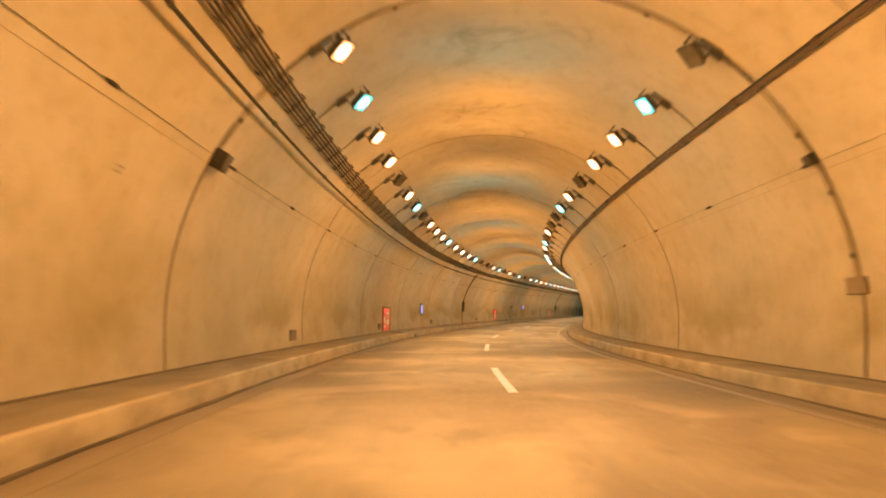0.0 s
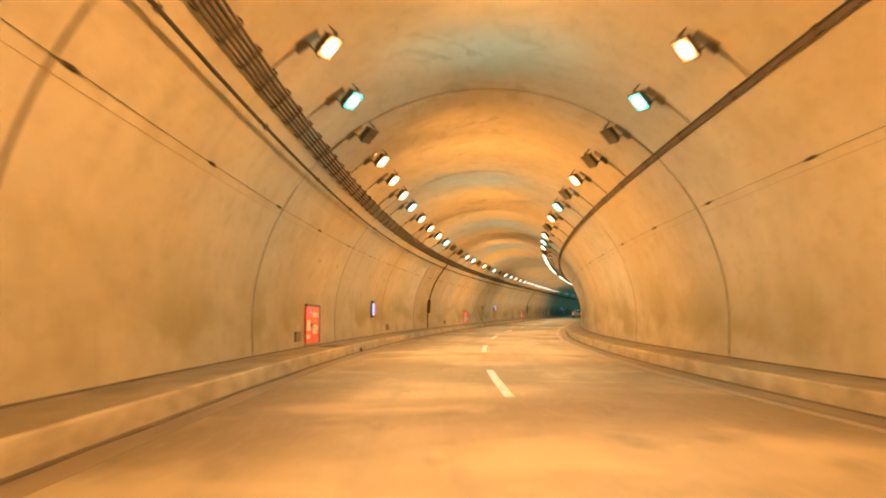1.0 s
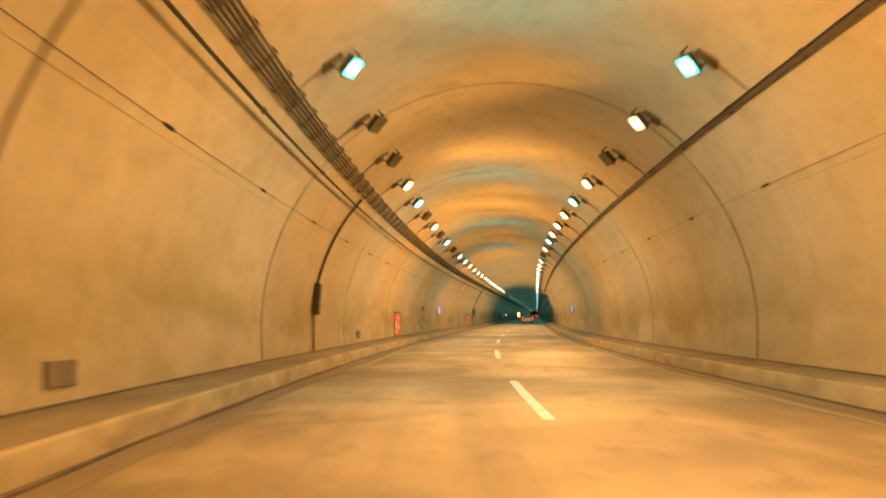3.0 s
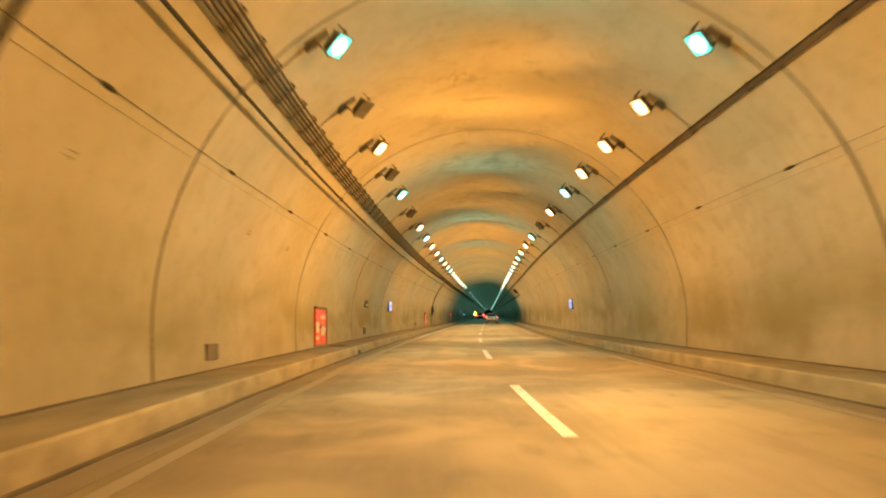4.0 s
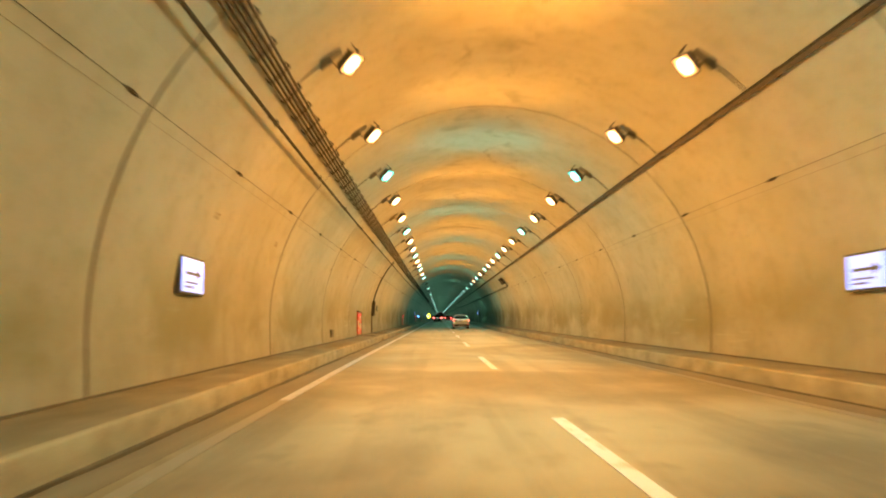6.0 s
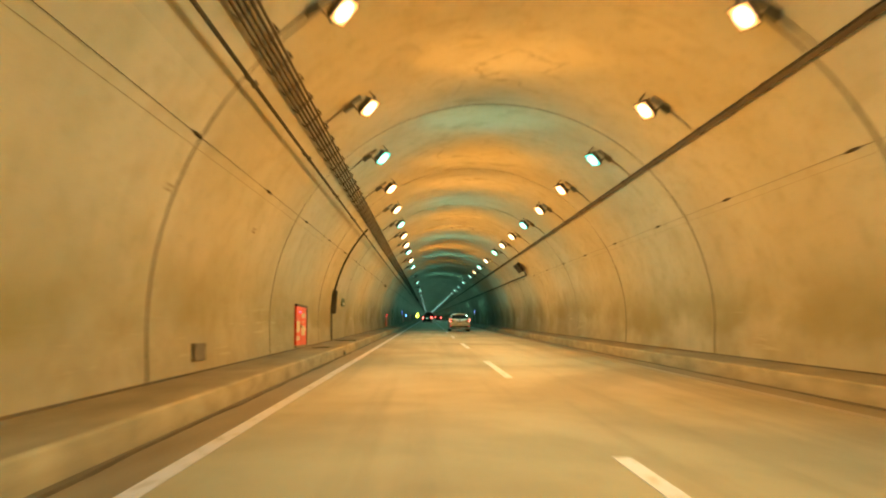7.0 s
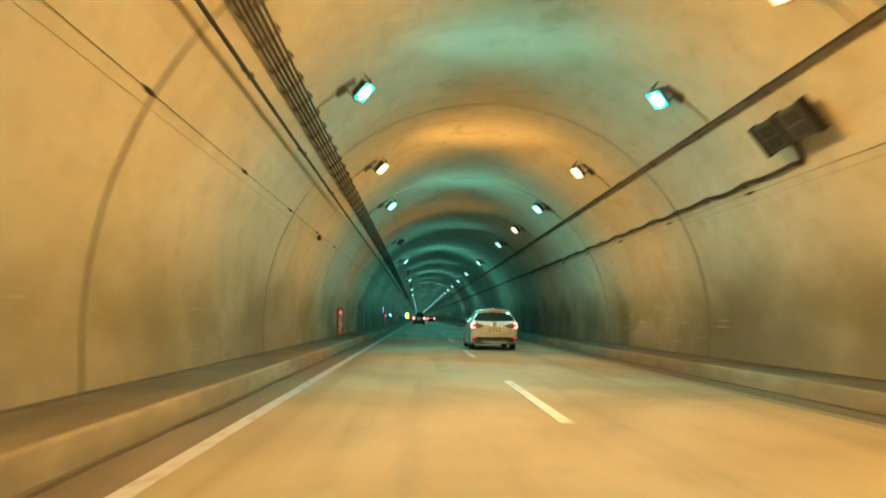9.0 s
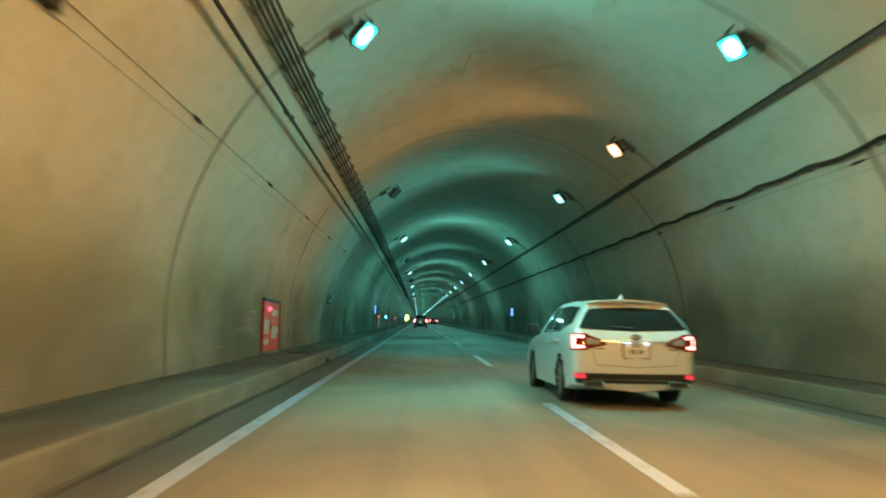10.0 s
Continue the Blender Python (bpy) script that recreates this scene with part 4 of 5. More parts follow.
# twin equipment box and the sagging cable that leaves it
A2 = 37.7
unit = tagged(empty_at("twin_signal_box", post(185.7, *round_arch(5.02, A2))), "dark twin signal box on brackets on the curved wall", "signal box")
flat = Matrix.Rotation(-radians(A2 - 90), 4, "Y")
bm = bmesh.new()
for y in (-0.43, 0.43):
    box(bm, -0.26, 0.26, y - 0.40, y + 0.40, -0.10, 0.06, 0.02, flat)
part("body", bm, DARK, unit)
for y in (-0.43, 0.43):
    for x0, x1 in ((-0.20, -0.02), (0.03, 0.19)):
        bm = bmesh.new()
        box(bm, x0, x1, y - 0.27, y + 0.22, -0.112, -0.10, 0.004, flat)
        part("panel", bm, CABLE, unit, "black panel")
    for e in (-0.42, 0.415):
        bm = bmesh.new()
        box(bm, -0.29, 0.29, y + e - 0.02, y + e + 0.015, -0.13, 0.05, 0.006, flat)
        part("rim", bm, CABLE, unit)
for y in (-0.5, 0.5):
    bm = bmesh.new()
    box(bm, -0.03, 0.03, y - 0.025, y + 0.025, 0.05, 0.24, 0.004, flat)
    part("bracket", bm, STEEL, unit)


def sagging(s, profile):
    drop = 0.05 * (abs(math.sin(math.pi * s / 2.05)) - 0.6) + 0.012 * math.sin(s * 1.7)
    return [(d + 0.2 * drop, z - drop) for d, z in profile]


line = tagged(empty_at("sagging_cable", Matrix()), "thick black cable sagging between hooks along the wall", "cable")
swept("cable", rod(4.46, 3.70, 0.036, 8), steps(186.3, END, 0.34), CABLE, line, shift=sagging)
bm = bmesh.new()
bent_tube(bm, [at(186.3, 4.46, 3.70), at(186.2, 4.42, 3.75), at(186.1, 4.32, 3.86), at(186.0, 4.2, 3.98)], 0.034, 8)
part("tail", bm, CABLE, line)
hook = None
s = 188.6
while s < 330:
    if hook is None:
        bm = bmesh.new()
        box(bm, 4.42, 4.63, -0.02, 0.02, 3.72, 3.75, 0.006)
        box(bm, 4.42, 4.50, -0.025, 0.025, 3.64, 3.67, 0.006)
        hook = mesh_of("hook", bm, DARK)
    ob = new("hook", hook)
    ob.parent = line
    ob.matrix_world = post(s)
    s += 2.05

# far lit things
far_sign = tagged(empty_at("yellow_sign", post(405.0, -4.75, WALK_Z)), "bright yellow lit sign box on a post on the walkway", "lit sign")
bm = bmesh.new()
box(bm, -0.36, 0.36, -0.12, 0.12, 0.6, 1.9, 0.03)
part("face", bm, YELLOW_GLOW, far_sign)
bm = bmesh.new()
box(bm, -0.4, 0.4, -0.10, 0.15, 0.54, 0.6, 0.01)
tube(bm, (0, 0.02, 0), (0, 0.02, 0.58), 0.06)
part("post", bm, STEEL, far_sign)
for s, z in ((276.5, 1.35), (400.0, 1.5)):
    dot = tagged(empty_at("marker_light", post(s, -WALL_D, z)), "small blue marker light on the tunnel wall", "marker light", "marker lights")
    bm = bmesh.new()
    box(bm, 0.0, 0.14, -0.16, 0.16, -0.14, 0.14, 0.02)
    part("casing", bm, DARK, dot)
    bm = bmesh.new()
    box(bm, 0.02, 0.12, -0.168, -0.158, -0.11, 0.11, 0.004)
    part("lens", bm, BLUE_DOT, dot)


# ---- cars ----
TYRE = surface("tyre_rubber", (0.018, 0.017, 0.016), (0.035, 0.033, 0.03), 0.8, coords="Object", grain=30, bump=0.15)
RIM = surface("alloy_rim", (0.25, 0.245, 0.235), (0.38, 0.37, 0.36), 0.35, 0.8, coords="Object", grain=20, bump=0.03)
BLACK_TRIM = surface("black_plastic_trim", (0.015, 0.015, 0.015), (0.03, 0.03, 0.029), 0.5, coords="Object", grain=40, bump=0.08)
CHROME = surface("chrome_strip", (0.55, 0.55, 0.55), (0.75, 0.75, 0.75), 0.15, 1.0, coords="Object", grain=10, bump=0.0)
TAIL_RED = surface("red_lamp_plastic", (0.11, 0.004, 0.005), (0.18, 0.007, 0.008), 0.15, coords="Object", grain=8, bump=0.0, coat=0.6)
TAIL_CLEAR = surface("clear_lamp_plastic", (0.22, 0.19, 0.17), (0.42, 0.38, 0.35), 0.12, coords="Object", grain=8, bump=0.0, coat=0.6)
TAIL_LIT = glowing("lit_tail_bar", (1.0, 0.03, 0.03), 30.0)
# no lamp: the reflector's shine is put in as weak emission
GLOWING_REFLECTOR = glowing("glowing_bumper_reflector", (0.9, 0.03, 0.05), 0.55)
TAIL_LIT_CORE = glowing("lit_tail_core", (1.0, 0.16, 0.11), 6.0)
PLATE_LAMP = glowing("plate_light", (0.80, 0.88, 1.0), 3.0)
PLATE_WHITE = surface("number_plate_white", (0.80, 0.80, 0.78), (0.85, 0.85, 0.83), 0.4, coords="Object", grain=9, bump=0.0)


def car_paint(name, dark, light):
    m = surface(name, dark, light, 0.32, coords="Object", grain=3, bump=0.0, coat=0.8)
    m.node_tree.nodes["Principled BSDF"].inputs["Coat Roughness"].default_value = 0.05
    return m


def tinted_glass():
    m, n, l, b = nodes_of("tinted_car_glass")
    b.inputs["Base Color"].default_value = (0.012, 0.013, 0.013, 1)
    b.inputs["Roughness"].default_value = 0.04
    b.inputs["Coat Weight"].default_value = 0.3
    return m


WHITE_PAINT = car_paint("white_car_paint", (0.76, 0.79, 0.84), (0.80, 0.83, 0.88))
DARK_PAINT = car_paint("dark_car_paint", (0.02, 0.02, 0.022), (0.03, 0.03, 0.032))
TINT = tinted_glass()

# the body's half section glides from nose to tail: each line is a curve over y, given by a few knots
STATIONS = (2.345, 2.3, 2.1, 1.75, 1.35, 0.95, 0.72, 0.3, 0, -0.4, -0.9, -1.4, -1.75)


def curve(y, *knots):
    """The value at y of a line through knots (y, value), from the nose back."""
    return float(np.interp(-y, [-k[0] for k in knots], [k[1] for k in knots]))


def half_section(y):
    """(x, z) of the floor's middle, sill, rocker, flank, belt, roof rail, shoulder and the roof's middle."""
    floor = (0.0, curve(y, (2.345, 0.36), (2.3, 0.22), (2.1, 0.19), (-0.9, 0.18), (-1.75, 0.2)))
    sill = (curve(y, (2.345, 0.2), (2.3, 0.55), (2.1, 0.72), (1.75, 0.78), (-1.75, 0.78)), curve(y, (2.345, 0.36), (2.3, 0.22), (2.1, 0.19), (-0.9, 0.18), (-1.75, 0.2)))
    rocker = (curve(y, (2.345, 0.28), (2.3, 0.66), (2.1, 0.82), (1.75, 0.86), (1.35, 0.87), (-1.75, 0.872)), curve(y, (2.345, 0.42), (2.3, 0.34), (0.95, 0.28), (-0.9, 0.27), (-1.75, 0.31)))
    flank = (curve(y, (2.345, 0.32), (2.3, 0.7), (2.1, 0.86), (1.75, 0.89), (-1.75, 0.89)), curve(y, (2.345, 0.55), (2.3, 0.54), (2.1, 0.58), (1.35, 0.66), (-0.4, 0.66), (-1.75, 0.69)))
    belt = (curve(y, (2.345, 0.3), (2.3, 0.66), (2.1, 0.8), (1.75, 0.85), (0.72, 0.87), (-1.75, 0.865)), curve(y, (2.345, 0.66), (2.3, 0.7), (2.1, 0.77), (1.75, 0.84), (1.35, 0.89), (0.72, 0.935), (-1.75, 1)))
    rail = (curve(y, (2.345, 0.26), (2.3, 0.56), (2.1, 0.66), (1.75, 0.7), (1.35, 0.71), (0.72, 0.76), (0, 0.635), (-1.4, 0.63), (-1.75, 0.615)), curve(y, (2.345, 0.7), (2.3, 0.745), (2.1, 0.83), (1.75, 0.9), (0.95, 0.985), (0.72, 1.05), (0.3, 1.3), (0, 1.395), (-0.9, 1.405), (-1.75, 1.365)))
    shoulder = (curve(y, (2.345, 0.14), (2.3, 0.3), (2.1, 0.34), (1.35, 0.37), (0.72, 0.43), (-1.75, 0.42)), curve(y, (2.345, 0.72), (2.3, 0.77), (2.1, 0.86), (1.75, 0.93), (0.95, 1.02), (0.72, 1.09), (0.3, 1.345), (0, 1.445), (-0.4, 1.468), (-0.9, 1.47), (-1.75, 1.435)))
    roof = (0.0, curve(y, (2.345, 0.72), (2.3, 0.775), (2.1, 0.865), (1.75, 0.935), (0.95, 1.03), (0.72, 1.1), (0.3, 1.36), (0, 1.455), (-0.4, 1.49), (-0.9, 1.494), (-1.75, 1.462)))
    return [floor, sill, rocker, flank, belt, rail, shoulder, roof]


BODY = [(y, 0.0, half_section(y)) for y in STATIONS]


def body_section(i):
    """Section i as points; the last ones turn the corner and run across the tail."""
    if i < len(BODY):
        y, lean, pts = BODY[i]
        return [Vector((x, y, z)) for x, z in pts]
    k = i - len(BODY)
    wide = (0.985, 0.94, 0.78, 0.42, 0.0)[k]
    back = (0.0, 0.62, 0.90, 0.985, 1.0)[k]
    ys = (-2.26, -2.27, -2.32, -2.345, -2.25, -1.93, -1.90, -1.88)
    base = BODY[-1][2]
    got = []
    for j, (x, z) in enumerate(base):
        start = (-2.02, -2.02, -2.05, -2.06, -2.0, -1.84, -1.82, -1.80)[j]
        zz = z + (0.0, 0.05, 0.03, 0.0, -0.0, -0.0, -0.012, -0.016)[j]
        got.append(Vector((x * wide, start + (ys[j] - start) * back, zz)))
    return got


SECTIONS = [body_section(i) for i in range(len(BODY) + 5)]
TAIL = len(BODY)


def spline(p0, p1, p2, p3, t):
    return 0.5 * (2 * p1 + (p2 - p0) * t + (2 * p0 - 5 * p1 + 4 * p2 - p3) * t * t + (3 * p1 - p0 - 3 * p2 + p3) * t**3)


def skin(u, v):
    """The body's surface: u counts the sections, v the points round them."""
    def along(w):
        w = min(max(w, 0.0), 7.0)
        i = min(int(w), 6)
        f = w - i
        def row(j):
            a = min(max(u, 0.0), len(SECTIONS) - 1.0)
            k = min(int(a), len(SECTIONS) - 2)
            s = SECTIONS
            n = len(s)
            return spline(s[max(k - 1, 0)][j], s[k][j], s[k + 1][j], s[min(k + 2, n - 1)][j], a - k)
        p0 = row(i - 1) if i else row(0) + (row(0) - row(1)) * 0.0
        p3 = row(i + 2) if i < 6 else row(7)
        return spline(p0, row(i), row(i + 1), p3, f)
    p = along(v)
    p.x = max(p.x, 0.0)
    return p


def skin_normal(u, v):
    e = 0.03
    du, dv = skin(u + e, v) - skin(u - e, v), skin(u, min(v + e, 6.99)) - skin(u, v - e)
    n = du.cross(dv)
    if n.length < 1e-9:
        return Vector((0, -1, 0))
    n.normalize()
    p = skin(u, v)
    return n if n.dot(p - Vector((0, -0.3 if p.y < 1.0 else 1.0, 0.6))) > 0 else -n


def patch(bm, outline, side, lift, nu=10, nv=6, thick=0.0):
    """A piece of skin lifted off the body. outline: four corners (u, v) in order."""
    a, b, c, d = outline
    grid = []
    for i in range(nu + 1):
        for j in range(nv + 1):
            f, g = i / nu, j / nv
            u = (a[0] * (1 - f) + b[0] * f) * (1 - g) + (d[0] * (1 - f) + c[0] * f) * g
            v = (a[1] * (1 - f) + b[1] * f) * (1 - g) + (d[1] * (1 - f) + c[1] * f) * g
            p = skin(u, v) + skin_normal(u, v) * lift
            grid.append(bm.verts.new((p.x * side, p.y, p.z)))
    for i in range(nu):
        for j in range(nv):
            q = [grid[i * (nv + 1) + j], grid[(i + 1) * (nv + 1) + j], grid[(i + 1) * (nv + 1) + j + 1], grid[i * (nv + 1) + j + 1]]
            bm.faces.new(q if side > 0 else q[::-1])


def body_mesh():
    bm = bmesh.new()
    us = []
    for k in range(len(SECTIONS) - 1):
        us += [k + f / 5 for f in range(5)]
    us.append(len(SECTIONS) - 1.0)
    vs = [k / 4 for k in range(29)]
    for side in (1, -1):
        grid = {}
        for i, u in enumerate(us):
            for j, v in enumerate(vs):
                p = skin(u, v)
                for wy in (1.35, -1.30):
                    dy, dz = p.y - wy, p.z - 0.33
                    r = math.hypot(dy, dz)
                    if p.x > 0.5 and 0.33 < r < 0.40 and p.z < 0.75:
                        p.y, p.z = wy + dy / r * 0.365, 0.33 + dz / r * 0.365
                grid[i, j] = bm.verts.new((p.x * side, p.y, p.z))
        for i in range(len(us) - 1):
            for j in range(len(vs) - 1):
                q = [grid[i, j], grid[i + 1, j], grid[i + 1, j + 1], grid[i, j + 1]]
                c = sum((w.co for w in q), Vector()) / 4
                if abs(c.x) > 0.5 and any(math.hypot(c.y - wy, c.z - 0.33) < 0.362 for wy in (1.35, -1.30)):
                    continue
                try:
                    bm.faces.new(q if side > 0 else q[::-1])
                except ValueError:
                    pass
    bmesh.ops.remove_doubles(bm, verts=bm.verts, dist=0.0008)
    bmesh.ops.recalc_face_normals(bm, faces=bm.faces)
    return bm


def wheel_parts(parent, x, y, side):
    w = empty_at("wheel", Matrix())
    w.parent = parent
    w.matrix_local = Matrix.Translation((x, y, 0.325)) @ Matrix.Rotation(0 if side > 0 else math.pi, 4, "Z")
    bm = bmesh.new()
    rings = []
    prof = [(-0.10, 0.235), (-0.105, 0.27), (-0.10, 0.305), (-0.085, 0.322), (0.085, 0.322), (0.10, 0.305), (0.105, 0.27), (0.10, 0.235)]
    for k in range(36):
        a = k * math.tau / 36
        rings.append([bm.verts.new((px, r * math.cos(a), r * math.sin(a))) for px, r in prof])
    for k in range(36):
        a, b = rings[k], rings[(k + 1) % 36]
        for i in range(len(prof)):
            bm.faces.new((a[i], b[i], b[(i + 1) % len(prof)], a[(i + 1) % len(prof)]))
    bmesh.ops.recalc_face_normals(bm, faces=bm.faces)
    part("tyre", bm, TYRE, w, smooth=True)
    bm = bmesh.new()
    bmesh.ops.create_cone(bm, cap_ends=False, segments=36, radius1=0.238, radius2=0.238, depth=0.19, matrix=Matrix.Rotation(math.pi / 2, 4, "Y"))
    bmesh.ops.create_cone(bm, cap_ends=True, segments=24, radius1=0.06, radius2=0.05, depth=0.03, matrix=Matrix.Translation((0.085, 0, 0)) @ Matrix.Rotation(math.pi / 2, 4, "Y"))
    for k in range(10):
        a = k * math.tau / 10
        box(bm, 0.06, 0.092, 0.04, 0.235, -0.020, 0.020, 0.006, Matrix.Rotation(a, 4, "X"))
    bmesh.ops.create_circle(bm, cap_ends=True, segments=30, radius=0.236, matrix=Matrix.Translation((0.02, 0, 0)) @ Matrix.Rotation(math.pi / 2, 4, "Y"))
    part("rim", bm, RIM, w, "grey multi-spoke alloy rim")


def wagon(m, paint, label, lit, fine=True):
    car = tagged(empty_at("estate_car", m), label, "car")
    body = part("body", body_mesh(), paint, car, smooth=True)
    for side in (-1, 1):
        for name, q in (("side_window", ((6.9, 4.25), (9.05, 4.12), (9.05, 4.92), (7.95, 4.92))), ("side_window", ((9.15, 4.12), (10.75, 4.12), (10.75, 4.92), (9.15, 4.92))), ("quarter_window", ((10.85, 4.12), (12.45, 4.30), (11.75, 4.90), (10.85, 4.92)))):
            bm = bmesh.new()
            patch(bm, q, side, 0.004, 14, 8)
            part(name, bm, TINT, car, "dark tinted glass", smooth=True)
        bm = bmesh.new()
        patch(bm, ((6.75, 4.13), (10.9, 4.02), (10.9, 4.10), (6.85, 4.21)), side, 0.007, 20, 2)
        part("window_trim", bm, CHROME if fine else BLACK_TRIM, car)
        for u0 in (8.75, 10.45):
            bm = bmesh.new()
            p = skin(u0, 3.62) + Vector((0.012, 0, 0))
            box(bm, p.x - 0.02, p.x + 0.03, p.y - 0.11, p.y + 0.11, p.z - 0.014, p.z + 0.016, 0.01, Matrix.Scale(side, 4, (1, 0, 0)))
            part("door_handle", bm, paint, car)
        bm = bmesh.new()
        got = box(bm, 0.90, 1.06, 0.62, 0.78, 0.98, 1.13, 0.035)
        box(bm, 0.83, 0.95, 0.66, 0.72, 0.96, 1.02, 0.012)
        if side < 0:
            bmesh.ops.transform(bm, matrix=Matrix.Scale(-1, 4, (1, 0, 0)), verts=bm.verts)
            bmesh.ops.reverse_faces(bm, faces=bm.faces)
        part("wing_mirror", bm, BLACK_TRIM, car, "black wing mirror", smooth=True)
        for y in (1.35, -1.30):
            wheel_parts(car, side * 0.79, y, side)
            bm = bmesh.new()
            bmesh.ops.create_cone(bm, cap_ends=False, segments=30, radius1=0.372, radius2=0.372, depth=0.36, matrix=Matrix.Translation((side * 0.69, y, 0.33)) @ Matrix.Rotation(math.pi / 2, 4, "Y"))
            bmesh.ops.create_circle(bm, cap_ends=True, segments=30, radius=0.372, matrix=Matrix.Translation((side * 0.52, y, 0.33)) @ Matrix.Rotation(math.pi / 2, 4, "Y"))
            for v in bm.verts:
                v.co.z = max(v.co.z, 0.20)
            part("wheel_housing", bm, BLACK_TRIM, car)
        # tail lamp: red wrap-round body, lit bracket and a clear inner part
        T = TAIL
        bm = bmesh.new()
        patch(bm, ((T + 0.2, 3.18), (T + 2.05, 3.18), (T + 2.05, 3.92), (T + 0.22, 3.92)), side, 0.008, 16, 6)
        lamp = part("tail_lamp", bm, TAIL_RED if fine else TAIL_LIT, car, "red wrap-round tail lamp", smooth=True)
        bm = bmesh.new()
        patch(bm, ((T + 2.0, 3.20), (T + 2.92, 3.42), (T + 2.72, 3.66), (T + 2.0, 3.90)), side, 0.009, 8, 5)
        part("inner_lamp", bm, TAIL_RED, lamp)
        bm = bmesh.new()
        patch(bm, ((T + 2.02, 3.42), (T + 2.62, 3.46), (T + 2.48, 3.66), (T + 2.02, 3.74)), side, 0.012, 8, 4)
        part("clear_lens", bm, TAIL_CLEAR, lamp)
        if lit:
            for q in (((T + 0.62, 3.27), (T + 1.12, 3.27), (T + 1.12, 3.84), (T + 0.62, 3.84)), ((T + 1.12, 3.27), (T + 1.86, 3.28), (T + 1.86, 3.38), (T + 1.12, 3.38)), ((T + 1.12, 3.73), (T + 1.86, 3.72), (T + 1.86, 3.82), (T + 1.12, 3.84))):
                bm = bmesh.new()
                patch(bm, q, side, 0.014, 5, 4)
                part("lit_bar", bm, TAIL_LIT_CORE if fine else TAIL_LIT, lamp, "glowing red light bar")
        bm = bmesh.new()
        patch(bm, ((T + 0.9, 2.16), (T + 1.9, 2.16), (T + 1.9, 2.32), (T + 0.9, 2.32)), side, 0.010, 6, 2)
        part("reflector", bm, GLOWING_REFLECTOR if fine else TAIL_RED, car, "red bumper reflector, its shine given as glow")
        bm = bmesh.new()
        rim = [(0.44, 0.255), (0.76, 0.265), (0.74, 0.345), (0.46, 0.345)]
        outer = [bm.verts.new((x * side, -2.335, z)) for x, z in rim]
        lipped = [bm.verts.new((x * side, -2.20, z)) for x, z in rim]
        inner = [bm.verts.new(((0.60 + (x - 0.60) * 0.82) * side, -2.325, 0.30 + (z - 0.30) * 0.66)) for x, z in rim]
        deep = [bm.verts.new(((0.60 + (x - 0.60) * 0.82) * side, -2.22, 0.30 + (z - 0.30) * 0.66)) for x, z in rim]
        for k in range(4):
            j = (k + 1) % 4
            for a, b in ((outer, lipped), (inner, outer), (inner, deep)):
                bm.faces.new((a[k], a[j], b[j], b[k]))
        bmesh.ops.recalc_face_normals(bm, faces=bm.faces)
        tip = part("exhaust_tip", bm, CHROME, car, "flat chrome exhaust tip")
        # solid dark slab for the shade inside the pipe
        bm = bmesh.new()
        box(bm, 0.60 * side - 0.125, 0.60 * side + 0.125, -2.322, -2.30, 0.275, 0.328, 0.0)
        part("hollow_shade", bm, BLACK_TRIM, tip)
    T = TAIL
    bm = bmesh.new()
    for side in (1, -1):
        patch(bm, ((T + 1.22, 4.12), (T + 4, 4.02), (T + 4, 4.92), (T + 1.42, 4.80)), side, 0.005, 14, 8)
    bmesh.ops.remove_doubles(bm, verts=bm.verts, dist=0.002)
    part("rear_window", bm, TINT, car, "dark tinted rear window", smooth=True)
    bm = bmesh.new()
    for side in (1, -1):
        patch(bm, ((6.1, 4.9), (7.9, 5.1), (7.9, 7.0), (6.1, 7.0)), side, 0.004, 8, 10)
    bmesh.ops.remove_doubles(bm, verts=bm.verts, dist=0.002)
    part("windscreen", bm, TINT, car, "dark windscreen", smooth=True)
    bm = bmesh.new()
    edge = []
    for k in range(25):
        x = -0.60 + 1.2 * k / 24
        f = 1 - (x / 0.66) ** 2
        z = 1.372 + 0.088 * math.sqrt(max(f, 0.0))
        edge.append([bm.verts.new(p) for p in ((x, -1.72, z + 0.006), (x * 0.985, -2.0 + 0.10 * (x / 0.6) ** 4, z - 0.012), (x * 0.985, -1.995 + 0.10 * (x / 0.6) ** 4, z - 0.040), (x, -1.80, z - 0.045))])
    for a, b in zip(edge, edge[1:]):
        for k in range(4):
            bm.faces.new((a[k], a[(k + 1) % 4], b[(k + 1) % 4], b[k]))
    bm.faces.new(edge[0])
    bm.faces.new(edge[-1][::-1])
    bmesh.ops.recalc_face_normals(bm, faces=bm.faces)
    part("roof_spoiler", bm, paint, car, smooth=True)
    for side in (1, -1):
        for q in (((T + 2.28, 3.20), (T + 2.30, 3.20), (T + 2.46, 2.66), (T + 2.44, 2.66)),):
            bm = bmesh.new()
            patch(bm, q, side, 0.003, 2, 10)
            part("tailgate_gap", bm, GREY_BOX, car)
    bm = bmesh.new()
    for side in (1, -1):
        patch(bm, ((T + 2.44, 2.64), (T + 4, 2.56), (T + 4, 2.575), (T + 2.44, 2.66)), side, 0.003, 10, 1)
    bmesh.ops.remove_doubles(bm, verts=bm.verts, dist=0.002)
    part("tailgate_gap", bm, GREY_BOX, car)
    bm = bmesh.new()
    fin = [bm.verts.new(p) for p in ((0.03, -1.35, 1.47), (-0.03, -1.35, 1.47), (0.03, -1.55, 1.465), (-0.03, -1.55, 1.465), (0.008, -1.53, 1.545), (-0.008, -1.53, 1.545))]
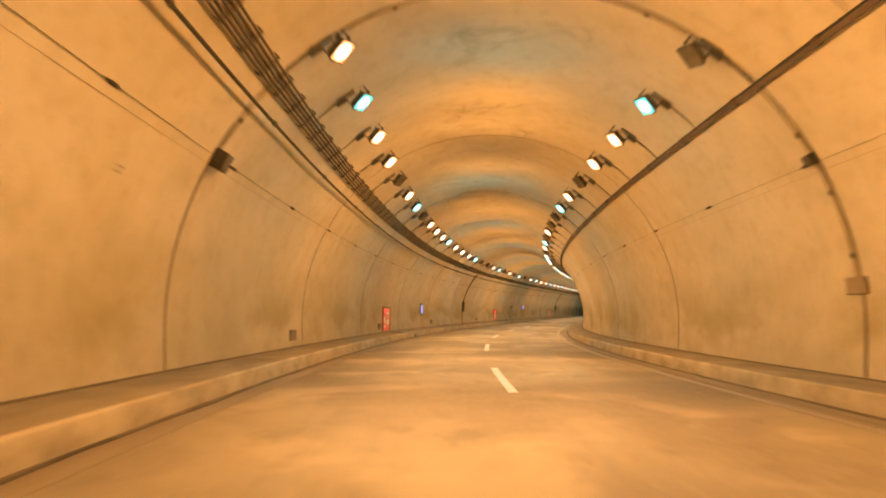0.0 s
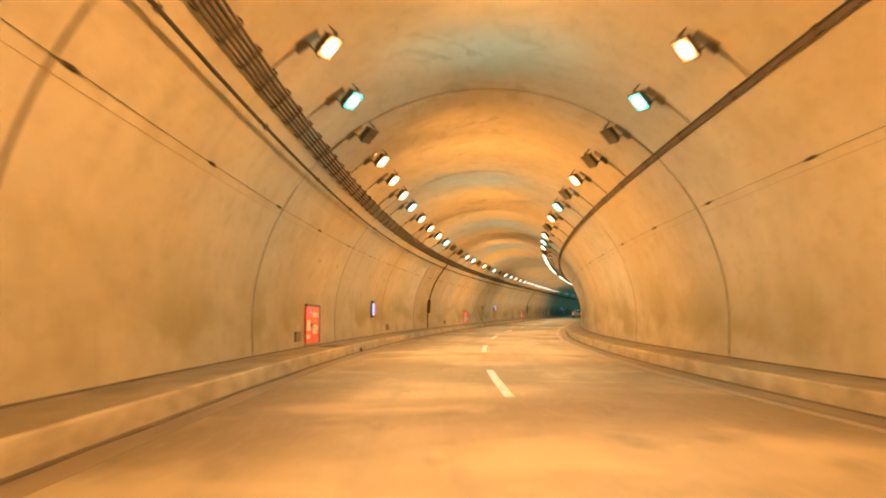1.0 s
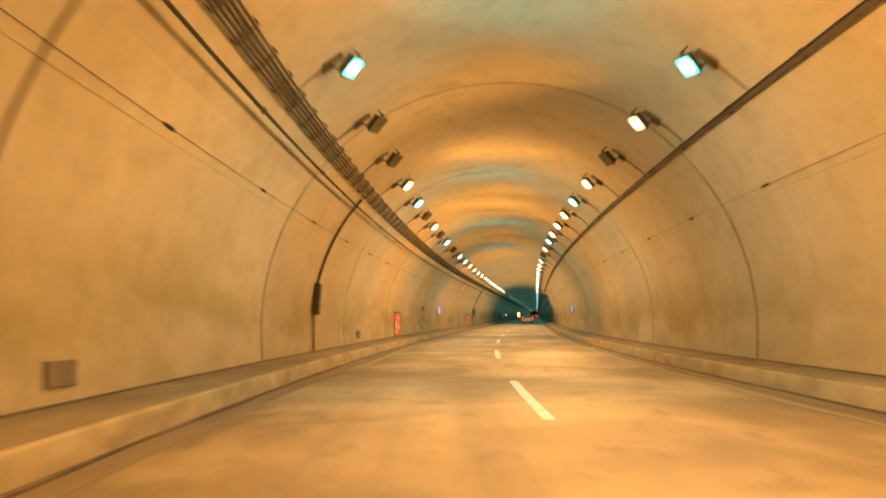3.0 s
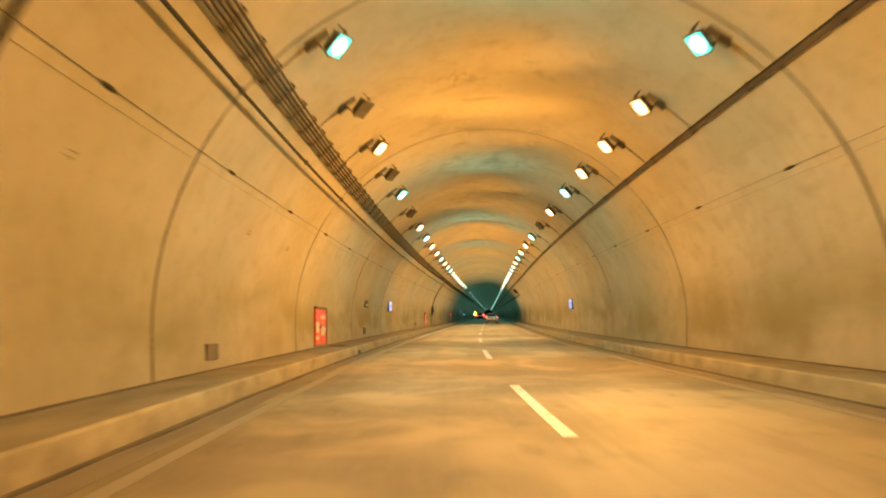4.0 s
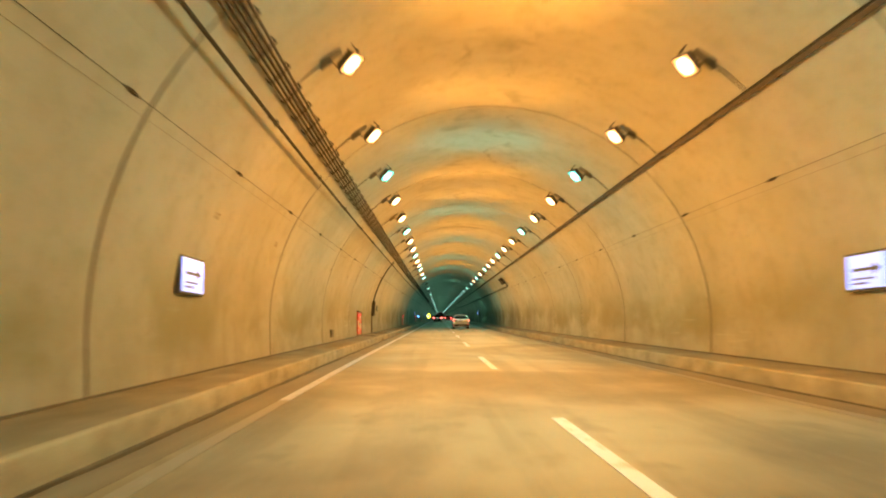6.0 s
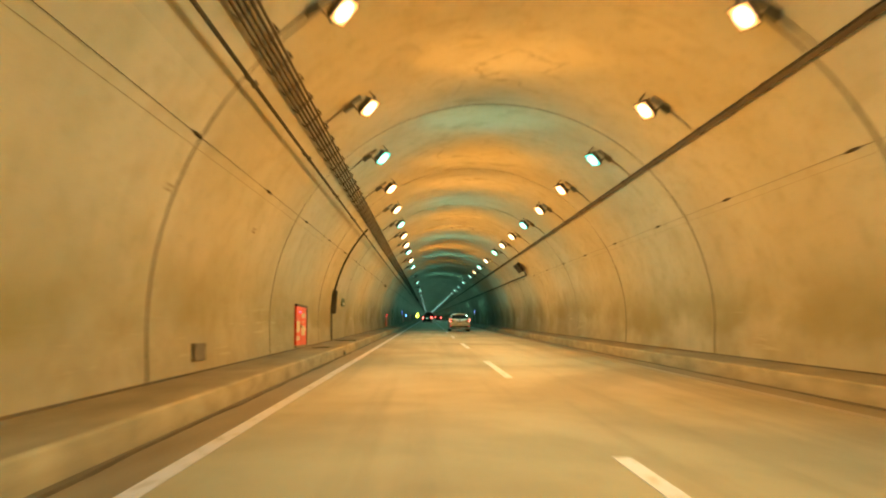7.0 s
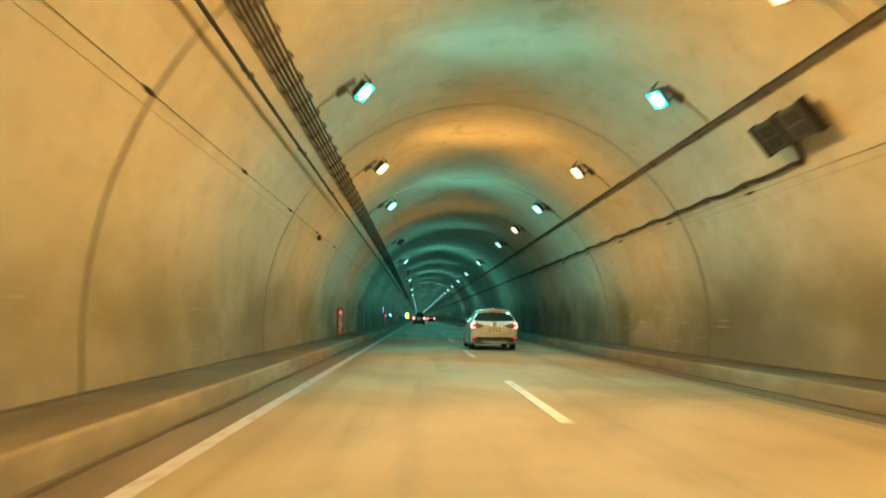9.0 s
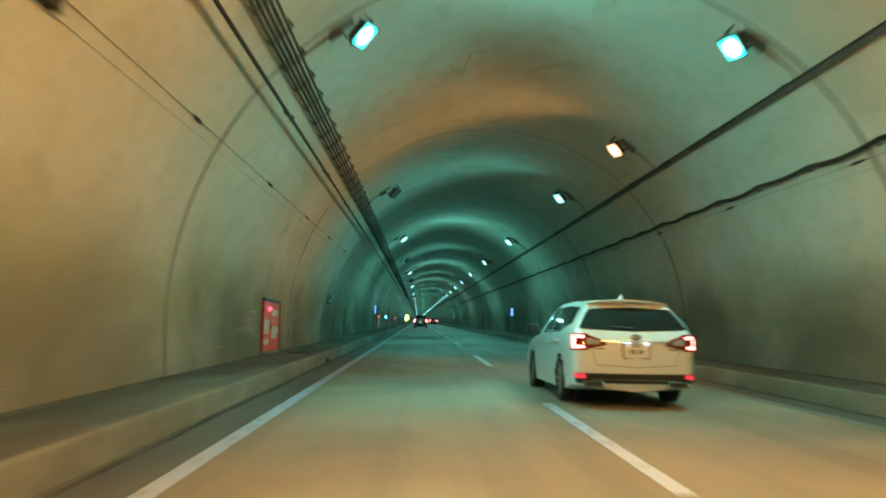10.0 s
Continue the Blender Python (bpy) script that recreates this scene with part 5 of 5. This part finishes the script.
    for f in ((0, 2, 4), (1, 5, 3), (0, 4, 5, 1), (2, 3, 5, 4), (0, 1, 3, 2)):
        bm.faces.new([fin[i] for i in f])
    part("antenna_fin", bm, paint, car)
    bm = bmesh.new()
    for side in (1, -1):
        patch(bm, ((T + 0.9, 1.85), (T + 4, 1.85), (T + 4, 2.34), (T + 0.9, 2.36)), side, 0.006, 12, 4)
    bmesh.ops.remove_doubles(bm, verts=bm.verts, dist=0.002)
    part("bumper_insert", bm, BLACK_TRIM, car, "black lower bumper insert", smooth=True)
    bm = bmesh.new()
    box(bm, -0.62, 0.62, -2.352, -2.30, 0.352, 0.364, 0.004)
    part("bumper_strip", bm, STEEL, car)
    bm = bmesh.new()
    box(bm, -0.56, 0.56, -2.349, -2.29, 0.862, 0.878, 0.006)
    part("tailgate_strip", bm, CHROME, car, "chrome tailgate strip")
    bm = bmesh.new()
    bmesh.ops.create_uvsphere(bm, u_segments=16, v_segments=8, radius=1.0, matrix=Matrix.Translation((0, -2.318, 0.93)) @ Matrix.Diagonal((0.082, 0.018, 0.046, 1)))
    part("emblem", bm, CHROME, car, "oval chrome emblem", smooth=True)
    bm = bmesh.new()
    box(bm, -0.18, 0.18, -2.356, -2.335, 0.655, 0.832, 0.004)
    bm2 = bmesh.new()
    box(bm2, -0.2, 0.2, -2.346, -2.32, 0.635, 0.848, 0.006)
    part("plate_recess", bm2, STEEL, car, "grey number plate recess")
    plate = part("number_plate", bm, PLATE_WHITE, car, "white number plate")
    for x0, x1, z0, z1 in ((-0.07, 0.05, 0.802, 0.816), (-0.085, -0.062, 0.705, 0.765), (-0.045, -0.022, 0.705, 0.765), (0.028, 0.051, 0.705, 0.765), (0.068, 0.091, 0.705, 0.765), (-0.13, -0.118, 0.728, 0.742)):
        bm = bmesh.new()
        box(bm, x0, x1, -2.3585, -2.356, z0, z1)
        part("plate_bar", bm, INK, plate)
    if lit and fine:
        for x in (-0.13, 0.13):
            bm = bmesh.new()
            box(bm, x - 0.03, x + 0.03, -2.372, -2.345, 0.846, 0.850)
            part("plate_light", bm, PLATE_LAMP, car, "small lit plate lamp")
    for x in (-0.52, 0.54):
        bm = bmesh.new()
        box(bm, x - 0.07, x + 0.07, -2.337, -2.325, 0.765, 0.78)
        part("badge", bm, CHROME, car)
    bm = bmesh.new()
    bent_tube(bm, [(0.0, -2.235, 1.05), (-0.14, -2.225, 1.065), (-0.36, -2.20, 1.075)], 0.008, 6)
    part("rear_wiper", bm, BLACK_TRIM, car)
    return car


wagon(post(205.3, 1.06) @ Matrix.Rotation(radians(0.6), 4, "Z") @ Matrix.Diagonal((0.945, 1.0, 0.985, 1)), WHITE_PAINT, "glossy white estate car with lit tail lamps on the road", True)
wagon(post(300.5, -1.55) @ Matrix.Diagonal((1.0, 0.94, 1.12, 1)), DARK_PAINT, "dark car with red tail lamps far ahead on the road", True, False)
wagon(post(390.0, 1.75), DARK_PAINT, "dark car with red tail lamps far off in the other lane", True, False)
